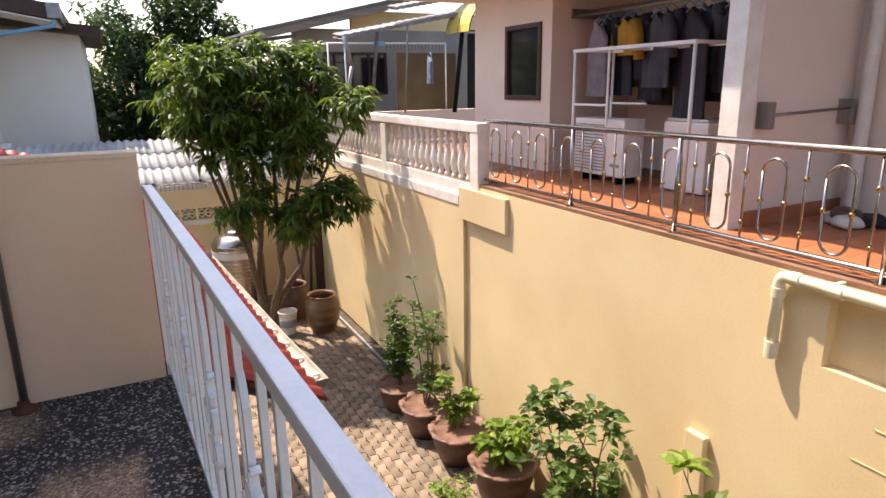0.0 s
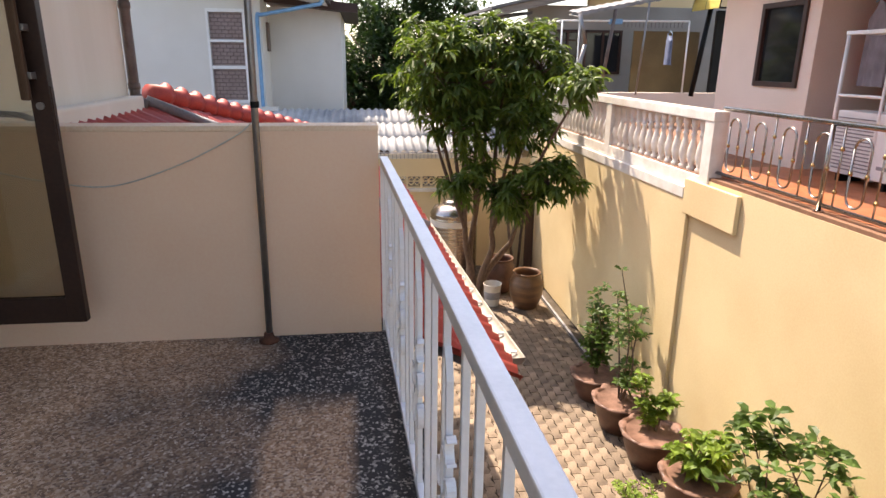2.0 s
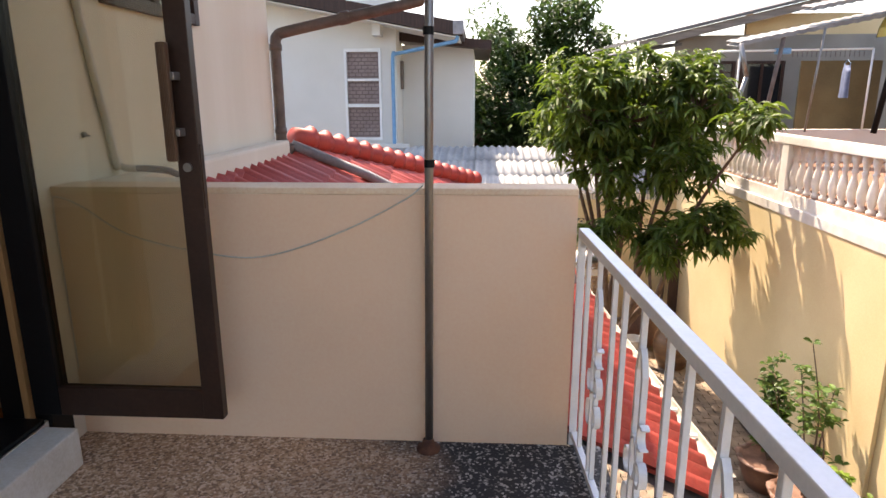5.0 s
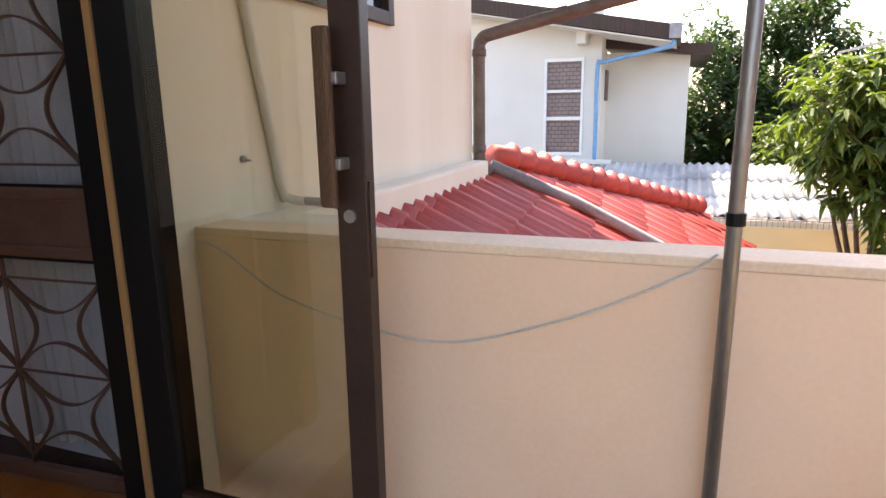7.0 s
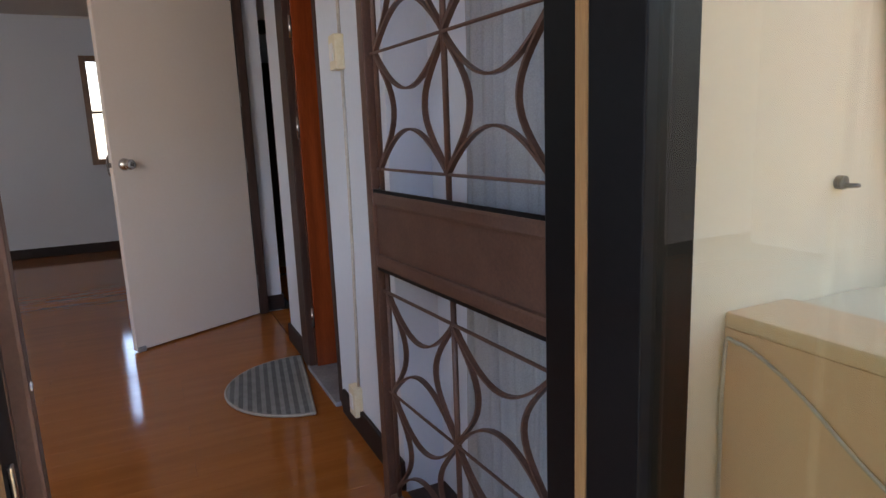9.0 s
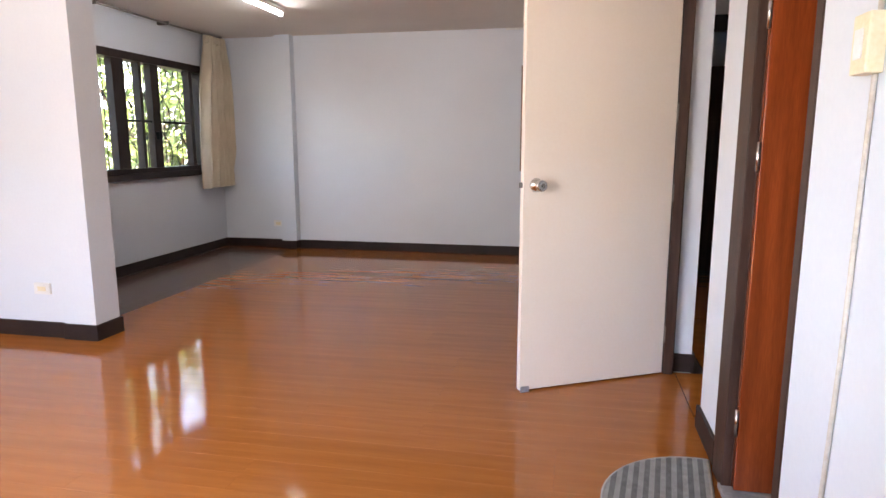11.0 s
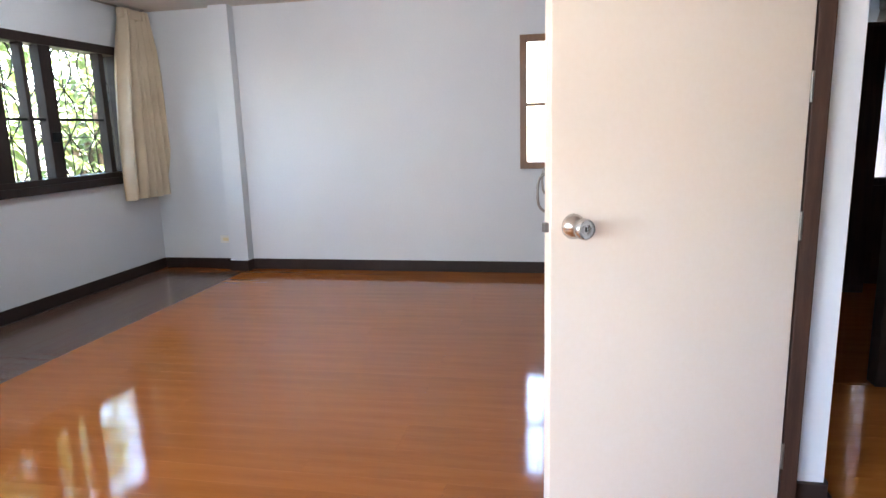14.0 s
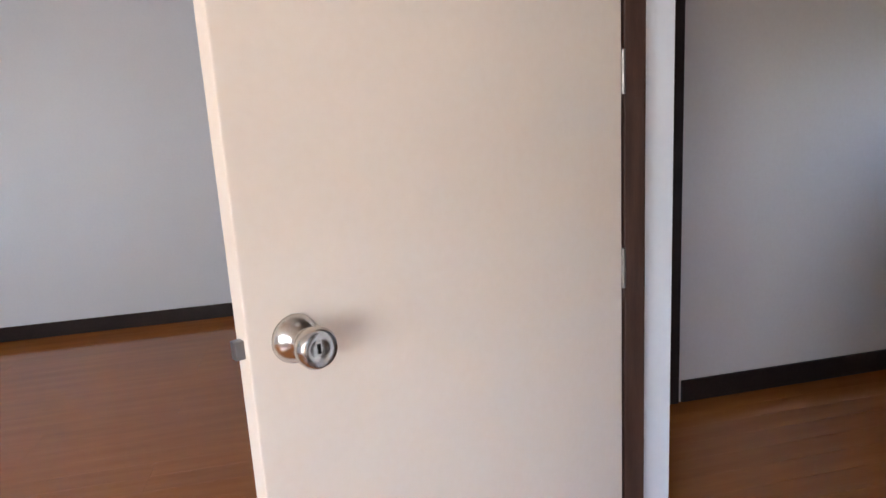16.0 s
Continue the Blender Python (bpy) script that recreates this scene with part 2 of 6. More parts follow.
JARCLAY = mat("brown_water_jar_glaze", (0.19, 0.095, 0.042), (0.075, 0.036, 0.020), rough=0.4, scale=3, fine=50, stretch=(0.5, 0.5, 3), bump=0.1)
BARK = mat("grey_brown_bark", (0.17, 0.11, 0.075), (0.09, 0.055, 0.038), rough=0.9, scale=7, fine=60, stretch=(4, 4, 1), bump=0.6)
LEAF = leafy("mango_leaf", (0.115, 0.165, 0.028), (0.026, 0.052, 0.010))
LEAFFAR = leafy("far_tree_leaf", (0.045, 0.080, 0.025), (0.016, 0.032, 0.010))
# overexposed haze put into the leaf colour of the trees past the window
LEAFHAZE = leafy("window_tree_leaf", (0.13, 0.17, 0.075), (0.06, 0.085, 0.035))
LEAFPOT = leafy("shrub_leaf", (0.085, 0.145, 0.028), (0.035, 0.068, 0.014))
CURTAIN = mat("beige_curtain_cloth", (0.68, 0.595, 0.46), (0.58, 0.50, 0.37), rough=0.85, scale=3, fine=300, bump=0.15)
IVORY = mat("ivory_plastic", (0.78, 0.70, 0.50), (0.72, 0.63, 0.42), rough=0.4, scale=4, fine=90, bump=0.02)
PLASTICWHITE = mat("white_plastic", (0.78, 0.78, 0.76), (0.72, 0.72, 0.70), rough=0.4, scale=4, fine=90, bump=0.02)
BLACKCLOTH = mat("black_cloth", (0.022, 0.021, 0.026), (0.014, 0.013, 0.017), rough=0.9, scale=8, fine=200, bump=0.2)
CABLE = mat("white_cable_sheath", (0.60, 0.56, 0.50), (0.5, 0.46, 0.4), rough=0.6, scale=6, fine=80)
GLASS = glass("clear_window_glass")
DARKGLASS = glass("brown_tinted_glass", (0.80, 0.78, 0.69), base=0.06)
BLINDGLASS = mat("dark_house_glass", (0.02, 0.022, 0.025), (0.015, 0.016, 0.018), rough=0.08, scale=2, fine=20, bump=0.0)
TUBE = glow("fluorescent_tube_glass", (0.93, 0.96, 1.0), 2.2)


# ---- mesh helpers ----
def part(name, bm, material, parent=None, label="", smooth=False):
    me = bpy.data.meshes.new(name)
    bm.to_mesh(me)
    bm.free()
    for mm in (material if isinstance(material, (list, tuple)) else [material]):
        me.materials.append(mm)
    if smooth:
        for p in me.polygons:
            p.use_smooth = True
    ob = new(name, me)
    ob.parent = parent
    if label:
        ob["label"] = label
    return ob


def thing(name, at, label, category, group="", kind="", rz=0.0):
    e = new(name)
    e.empty_display_size = 0.1
    e.matrix_world = pose(*at, 0, 0, rz)
    return tagged(e, label, category, group, kind)


def box(bm, a, b, bevel=0.0):
    """An axis-aligned block between two corners."""
    x0, x1 = sorted((a[0], b[0]))
    y0, y1 = sorted((a[1], b[1]))
    z0, z1 = sorted((a[2], b[2]))
    vs = [bm.verts.new((x, y, z)) for x in (x0, x1) for y in (y0, y1) for z in (z0, z1)]
    fs = [bm.faces.new([vs[i] for i in f]) for f in ((0, 1, 3, 2), (4, 6, 7, 5), (0, 4, 5, 1), (2, 3, 7, 6), (0, 2, 6, 4), (1, 5, 7, 3))]
    if bevel:
        es = list({e for f in fs for e in f.edges})
        bmesh.ops.bevel(bm, geom=es, offset=bevel, segments=2, profile=0.6, affect="EDGES")
    return bm


def blk(a, b, bevel=0.0):
    return box(bmesh.new(), a, b, bevel)


def tube(bm, pts, r, seg=10, caps=True):
    """A round bar along points; r is one radius or one a point."""
    pts = [Vector(p) for p in pts]
    rs = [r] * len(pts) if isinstance(r, (int, float)) else list(r)
    rings, prev = [], None
    for i, p in enumerate(pts):
        d = (pts[min(i + 1, len(pts) - 1)] - pts[max(i - 1, 0)]).normalized()
        if prev is None:
            u = d.orthogonal().normalized()
        else:
            u = (prev - d * prev.dot(d))
            u = u.normalized() if u.length > 1e-6 else d.orthogonal().normalized()
        prev = u
        v = d.cross(u)
        rings.append([bm.verts.new(p + (u * math.cos(a) + v * math.sin(a)) * rs[i]) for a in (2 * math.pi * k / seg for k in range(seg))])
    for a, b in zip(rings, rings[1:]):
        for k in range(seg):
            bm.faces.new((a[k], a[(k + 1) % seg], b[(k + 1) % seg], b[k]))
    if caps:
        bm.faces.new(rings[0][::-1])
        bm.faces.new(rings[-1])
    return bm


def flatbar(bm, pts, normal, w, t):
    """A flat strip bent along points; normal: the axis across which it is w wide; t: its thickness."""
    pts = [Vector(p) for p in pts]
    n = Vector(normal).normalized()
    rings = []
    for i, p in enumerate(pts):
        d = (pts[min(i + 1, len(pts) - 1)] - pts[max(i - 1, 0)]).normalized()
        s = d.cross(n).normalized()
        rings.append([bm.verts.new(p + n * a * w / 2 + s * c * t / 2) for a, c in ((-1, -1), (1, -1), (1, 1), (-1, 1))])
    for a, b in zip(rings, rings[1:]):
        for k in range(4):
            bm.faces.new((a[k], a[(k + 1) % 4], b[(k + 1) % 4], b[k]))
    bm.faces.new(rings[0][::-1])
    bm.faces.new(rings[-1])
    return bm


def lathe(bm, prof, at=(0, 0, 0), seg=24, wave=None):
    """Turned about z: prof is (radius, height) pairs. wave(i, angle) adds to a ring's radius and height."""
    rings = []
    for i, (r, z) in enumerate(prof):
        ring = []
        for k in range(seg):
            a = 2 * math.pi * k / seg
            dr, dz = wave(i, a) if wave else (0, 0)
            ring.append(bm.verts.new((at[0] + (r + dr) * math.cos(a), at[1] + (r + dr) * math.sin(a), at[2] + z + dz)))
        rings.append(ring)
    for a, b in zip(rings, rings[1:]):
        for k in range(seg):
            bm.faces.new((a[k], a[(k + 1) % seg], b[(k + 1) % seg], b[k]))
    bm.faces.new(rings[0][::-1])
    bm.faces.new(rings[-1])
    return bm


def wall_with_holes(bm, axis, c0, c1, u0, u1, z0, z1, holes=()):
    """A wall slab between c0 and c1 across axis ('x' or 'y'), from u0 to u1 along it, with holes (ua, ub, za, zb)."""
    us = sorted({u0, u1, *(h[0] for h in holes), *(h[1] for h in holes)})
    zs = sorted({z0, z1, *(h[2] for h in holes), *(h[3] for h in holes)})
    solid = lambda i, j: 0 <= i < len(us) - 1 and 0 <= j < len(zs) - 1 and not any(
        h[0] < (us[i] + us[i + 1]) / 2 < h[1] and h[2] < (zs[j] + zs[j + 1]) / 2 < h[3] for h in holes)
    cache = {}

    def v(c, u, z):
        key = (round(c, 5), round(u, 5), round(z, 5))
        if key not in cache:
            cache[key] = bm.verts.new((c, u, z) if axis == "x" else (u, c, z))
        return cache[key]
    for i in range(len(us) - 1):
        for j in range(len(zs) - 1):
            if not solid(i, j):
                continue
            a, b, c, d = us[i], us[i + 1], zs[j], zs[j + 1]
            for cc in (c0, c1):
                bm.faces.new((v(cc, a, c), v(cc, b, c), v(cc, b, d), v(cc, a, d)))
            for di, dj, q in ((-1, 0, ((a, c), (a, d))), (1, 0, ((b, c), (b, d))), (0, -1, ((a, c), (b, c))), (0, 1, ((a, d), (b, d)))):
                if not solid(i + di, j + dj):
                    (p, pz), (r, rz) = q
                    bm.faces.new((v(c0, p, pz), v(c0, r, rz), v(c1, r, rz), v(c1, p, pz)))
    bmesh.ops.recalc_face_normals(bm, faces=bm.faces[:])
    return bm


def wall(name, axis, c0, c1, u0, u1, z0, z1, material, label, holes=()):
    return tagged(part(name, wall_with_holes(bmesh.new(), axis, c0, c1, u0, u1, z0, z1, holes), material), label, "wall", kind="structure")


def slab(name, a, b, material, label, category, bevel=0.0):
    return tagged(part(name, blk(a, b, bevel), material), label, category, kind="structure")


def smooth_path(pts, n=8):
    """A smooth line through a few points."""
    pts = [Vector(p) for p in pts]
    out = []
    for i in range(len(pts) - 1):
        p0, p1, p2, p3 = pts[max(i - 1, 0)], pts[i], pts[i + 1], pts[min(i + 2, len(pts) - 1)]
        for k in range(n):
            t = k / n
            out.append(0.5 * ((2 * p1) + (p2 - p0) * t + (2 * p0 - 5 * p1 + 4 * p2 - p3) * t * t + (3 * p1 - p0 - 3 * p2 + p3) * t ** 3))
    return out + [pts[-1]]

# ---- structure: own house ----
FL = 0.17      # indoor floor
CE = 2.68      # indoor ceiling
FX = -1.88     # outer face of the terrace front
GZ = -3.02     # garden level
HALL = 2.74    # face of the hall's long wall

tagged(part("ground", blk((-400, -400, -3.4), (400, 400, GZ - 0.05)), PAVEJOINT), "bare sandy ground far and wide under the houses", "ground", kind="structure")
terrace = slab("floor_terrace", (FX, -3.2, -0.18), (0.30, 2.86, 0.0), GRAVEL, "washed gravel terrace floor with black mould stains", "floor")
wall("wall_terrace_end", "y", 2.86, 3.00, FX, 0.165, -0.2, 1.035, PEACH, "peach painted parapet wall closing the terrace")
slab("coping", (FX, 2.858, 1.035), (0.167, 3.004, 1.062), mat("pale_peach_coping", (0.82, 0.62, 0.43), (0.76, 0.56, 0.38), rough=0.75, scale=4, fine=90), "pale painted coping on the parapet", "coping", 0.006)
wall("wall_under_terrace", "x", 0.10, 0.25, -3.2, 2.86, GZ - 0.1, -0.182, YELLOW, "yellow painted wall under the terrace")
DOOR = (1.86, 2.66, FL, 2.30)
# the last hole is an unseen window, added for the hall's fill lamp
wall("wall_front", "x", -2.06, FX, -3.2, 5.62, GZ - 0.1, 3.45, CREAM, "cream painted front wall of the house",
     holes=(DOOR, (3.35, 4.31, 1.80, 2.75), (-0.95, 1.25, 0.95, 2.3)))
# indoor faces of that wall are lined white
wall("wall_front_inside", "x", -2.075, -2.062, -2.1, HALL, FL, CE, WHITEWALL, "bluish white inner face of the front wall", holes=((1.84, 2.70, FL, 2.30), (-0.95, 1.25, 0.95, 2.3)))
slab("step_sill", (FX + 0.002, 1.2, 0.001), (FX + 0.14, 2.62, FL - 0.01), CAPWHITE, "white painted door step on the terrace", "step", 0.008)
tagged(part("floor_base", blk((-9.2, -2.2, -0.1), (-1.885, 5.6, FL - 0.012)), DARKWOOD), "concrete floor slab under the indoor boards", "floor", kind="structure")
tagged(part("ceiling", blk((-9.3, -2.3, CE), (-2.062, 5.6, CE + 0.1)), CEIL), "dull white painted flat ceiling", "ceiling", kind="structure")

# back room, hall and corridor
WIN1 = (-8.75, -6.38, 1.12, 2.31)
WIN2 = (1.56, 1.84, 1.13, 2.28)
WIN3 = (4.35, 5.30, 1.05, 2.2)
wall("wall_window_side", "y", -2.25, -2.10, -9.25, -2.06, FL - 0.2, 3.45, WHITEWALL, "bluish white wall with a wide dark window", holes=(WIN1,))
wall("wall_far", "x", -9.25, -9.10, -2.1, 5.48, FL - 0.2, 3.45, WHITEWALL, "bluish white far wall of the back room", holes=(WIN2, WIN3))
wall("wall_hall_recess", "y", 2.885, 3.0, -3.03, -2.06, FL - 0.02, CE, WHITEWALL, "bluish white wall behind the folded grille")
wall("wall_hall", "y", HALL, 2.90, -4.82, -3.03, FL - 0.02, CE, WHITEWALL, "bluish white hall wall with the bathroom door", holes=((-4.34, -3.78, FL - 0.02, 2.19),))
wall("wall_back_room_side", "y", 2.722, 2.83, -9.10, -5.56, FL - 0.02, CE, WHITEWALL, "white wall between the back room and the corridor")
wall("wall_corridor_end", "x", -6.79, -6.72, 2.90, 5.48, FL - 0.02, CE, CORRWALL, "greyish white corridor wall with a doorway", holes=((2.90, 3.50, FL - 0.02, 2.2),))
wall("wall_corridor_near", "x", -4.82, -4.70, 2.90, 5.48, FL - 0.02, CE, WHITEWALL, "white wall closing the corridor")
wall("wall_north", "y", 5.48, 5.62, -9.25, -2.062, FL - 0.2, 3.45, WHITEWALL, "white wall closing the house", holes=((-6.3, -5.7, 1.40, 2.05),))
wall("wall_bath_back", "y", 4.4, 4.5, -4.78, -2.062, FL - 0.02, CE, WHITEWALL, "white wall closing the bathroom")
wall("wall_partition", "x", -5.56, -5.40, -2.1, -0.98, FL - 0.02, CE, WHITEWALL, "white stub of wall beside the wide opening")
slab("pier", (-5.60, -1.10, FL - 0.02), (-5.38, -0.86, CE), WHITEWALL, "white square pier at the end of the partition", "pier", 0.004)
slab("pilaster", (-9.098, -1.30, FL - 0.02), (-8.985, -1.11, CE), WHITEWALL, "white pilaster on the far wall", "pilaster", 0.003)
wall("wall_hall_left", "y", -2.24, -2.11, -2.06, -2.0, FL, CE, WHITEWALL, "white wall closing the hall")
# roof of the own house, unseen: closes the place; eaves stretched to cast shade
tagged(part("roof", blk((-9.6, -3.4, 3.45), (-0.30, 7.2, 3.6)), GREYROOF), "dark unseen roof of the house, eaves stretched to shade the terrace", "roof", kind="structure")
# fill lamp for the hall, set in an added, unseen front window
hall_fill = new("window_daylight", bpy.data.lights.new("window_daylight", "AREA"))
hall_fill.data.shape, hall_fill.data.size, hall_fill.data.size_y = "RECTANGLE", 2.1, 1.25
hall_fill.data.energy, hall_fill.data.color = 3.0, (0.97, 0.98, 1.0)
hall_fill.matrix_world = look((-1.97, 0.15, 1.62), (-5.0, 0.6, 1.2))

# ---- terrace things ----
def terrace_railing():
    e = thing("railing", (0.20, 2.86, 0.0), "white painted steel terrace railing with scroll ornaments", "railing", rz=2.3)
    part("top_rail", blk((-0.030, -5.6, 0.880), (0.010, 0.0, 0.915), 0.004), RAILWHITE, e)
    part("bottom_rail", blk((-0.022, -5.6, 0.045), (0.002, 0.0, 0.070), 0.002), RAILWHITE, e)
    part("wall_bracket", blk((-0.022, -0.012, 0.84), (0.022, -0.001, 0.878), 0.002), RAILWHITE, e)
    part("end_post", blk((-0.030, -0.012, 0.01), (0.0, -0.004, 0.878), 0.002), RAILWHITE, e)
    bar = pair = None
    for i in range(33):
        y = -0.12 - (i // 3) * 0.50 - (0.0, 0.19, 0.38)[i % 3]
        if i % 3 == 1:
            if pair is None:
                bm = bmesh.new()
                for s, z1 in ((-1, 0.76), (1, 0.881)):
                    pts = [(-0.01, s * 0.026, 0.07), (-0.01, s * 0.026, 0.70)]
                    pts += [(-0.01, -0.010, 0.745), (-0.01, 0.004, 0.765)] if s < 0 else [(-0.01, 0.012, 0.765), (-0.01, 0.010, 0.881)]
                    flatbar(bm, pts, (1, 0, 0), 0.016, 0.014)
                for yc, zc, ry, rz_, a0, a1 in ((-0.052, 0.54, 0.022, 0.034, -2.2, 2.2), (0.0, 0.455, 0.026, 0.062, -3.1, 3.1), (-0.050, 0.43, 0.022, 0.034, 0.9, 5.4), (0.052, 0.42, 0.024, 0.036, -2.2, 2.2), (0.046, 0.30, 0.026, 0.046, -2.4, 1.9), (-0.045, 0.32, 0.022, 0.036, 0.9, 5.4)):
                    arc = [(-0.01, yc + ry * math.cos(t), zc + rz_ * math.sin(t)) for t in (a0 + (a1 - a0) * k / 14 for k in range(15))]
                    flatbar(bm, arc, (1, 0, 0), 0.022, 0.007)
                pair = part("scroll_baluster", bm, RAILWHITE, e)
                pair.location = (0, y, 0)
            else:
                o = new("scroll_baluster", pair.data)
                o.parent, o.location = e, (0, y, 0)
        elif bar is None:
            bar = part("baluster", blk((-0.018, -0.0085, 0.07), (-0.002, 0.0085, 0.881), 0.002), RAILWHITE, e)
            bar.location = (0, y, 0)
        else:
            o = new("baluster", bar.data)
            o.parent, o.location = e, (0, y, 0)
    return e


terrace_railing()

pole = thing("awning_pole", (-0.40, 2.80, 0.0), "grey galvanised steel pole rusty at its foot", "pole")
part("shaft", tube(bmesh.new(), [(0.002, 0.01, 0.0), (0.012, 0.012, 1.4), (0.03, 0.018, 2.95)], 0.0165, 14), GALV, pole, smooth=True)
part("foot", lathe(bmesh.new(), [(0.050, 0.0), (0.048, 0.010), (0.028, 0.016), (0.022, 0.045)], seg=18), RUST, pole, "rusty foot plate", smooth=True)
for z in (1.16, 1.62):
    part("clip", tube(bmesh.new(), [(0.012, 0.012, z - 0.014), (0.012, 0.012, z + 0.014)], 0.020, 14), BLACKALU, pole, "black tape band")

# the open glass leaf
HANDLE = mat("tan_bronze_handle", (0.15, 0.088, 0.052), (0.11, 0.062, 0.037), rough=0.4, metal=0.5, scale=4, fine=90, bump=0.02)


def glass_leaf(name, at, rz, width, label, handle_side):
    e = thing(name, at, label, "door", rz=rz)
    h = 2.04
    part("hinge_stile", blk((0.0, -0.021, 0), (0.105, 0.021, h), 0.003), BLACKALU, e)
    part("lock_stile", blk((width - 0.075, -0.021, 0), (width, 0.021, h), 0.003), ALU, e)
    part("bottom_rail", blk((0.105, -0.0195, 0.0), (width - 0.075, 0.0195, 0.115), 0.003), ALU, e)
    part("top_rail", blk((0.105, -0.0195, h - 0.08), (width - 0.075, 0.0195, h), 0.003), ALU, e)
    part("pane", blk((0.10, -0.003, 0.11), (width - 0.07, 0.003, h - 0.075)), DARKGLASS, e, "brown tinted glass")
    if handle_side:
        s = handle_side
        bm = bmesh.new()
        xc, yc = width - 0.068, s * 0.062
        box(bm, (xc - 0.017, yc - 0.012, 0.965), (xc + 0.017, yc + 0.012, 1.345), 0.008)
        grip = part("handle", bm, HANDLE, e, "ribbed bronze pull handle")
        for k in range(6):
            xr = xc - 0.014 + k * 0.0056
            part("rib", blk((xr - 0.0014, yc + s * 0.010, 0.97), (xr + 0.0014, yc + s * 0.0145, 1.34)), HANDLE, grip)
        for z in (1.06, 1.24):
            part("handle_bracket", blk((xc - 0.012, s * 0.018, z - 0.013), (xc + 0.03, yc, z + 0.013), 0.003), GALV, e)
        part("lock", tube(bmesh.new(), [(width - 0.04, s * 0.018, 0.942), (width - 0.04, s * 0.030, 0.942)], 0.015, 18), GALV, e, "steel lock cylinder", smooth=False)
        part("strike_plate", blk((width - 0.001, -0.012, 0.80), (width + 0.004, 0.012, 1.02), 0.001), ALU, e)
    return e


glass_leaf("glass_door", (-1.885, 2.615, 0.225), 0.0, 0.735, "open bronze aluminium glass door leaf against the parapet", -1)

frame_ob = thing("door_frame", (FX, 1.86, FL), "black aluminium frame with bare wood strips round the terrace doorway", "door frame", kind="structure")
part("jamb", blk((-0.05, 0.788, -0.16), (0.016, 0.91, 2.22), 0.003), BLACKALU, frame_ob)
part("wood_jamb", blk((-0.077, 0.768, -0.01), (-0.0505, 0.86, 2.15), 0.002), TAN, frame_ob, "bare tan wooden jamb")
# black strip standing for the dark gap beside the grille stile
part("black_jamb", blk((-0.182, 0.787, -0.01), (-0.0775, 0.868, 2.15), 0.003), BLACKALU, frame_ob)
part("jamb", blk((-0.01, -0.085, -0.16), (0.016, 0.012, 2.22), 0.003), BLACKALU, frame_ob)
part("wood_jamb", blk((0.0165, -0.03, -0.16), (0.040, 0.056, 2.15), 0.002), TAN, frame_ob, "bare tan wooden jamb")
part("black_jamb", blk((-0.075, 0.0125, -0.01), (0.016, 0.050, 2.15), 0.003), BLACKALU, frame_ob)
part("head", blk((-0.05, -0.085, 2.10), (0.014, 0.91, 2.22), 0.003), BLACKALU, frame_ob)
part("threshold", blk((-0.19, 0.0, -0.012), (0.0, 0.77, 0.018), 0.004), BLACKALU, frame_ob)
part("bolt", blk((-0.03, 0.0505, 0.60), (-0.018, 0.056, 0.88), 0.002), CHROME, frame_ob, "steel drop bolt")
gate_frame = thing("grille_frame", (-1.985, 1.905, FL), "brown painted iron post of the grille doorway", "door frame", kind="structure")
part("post", blk((-0.012, -0.022, 0.0), (0.012, 0.022, 2.14), 0.004), BRONZEBAR, gate_frame)
part("fin", blk((0.0125, -0.020, 0.0), (0.022, 0.004, 2.14), 0.002), BRONZEBAR, gate_frame)
for z in (0.62, 0.93, 1.35):
    part("paint_chip", lathe(bmesh.new(), [(0.006, -0.0005), (0.005, 0.001), (0.002, 0.0015)], seg=10), PLASTICWHITE, gate_frame, "white paint fleck").matrix_local = pose(0.0, 0.022, z, -90, 0, 0)


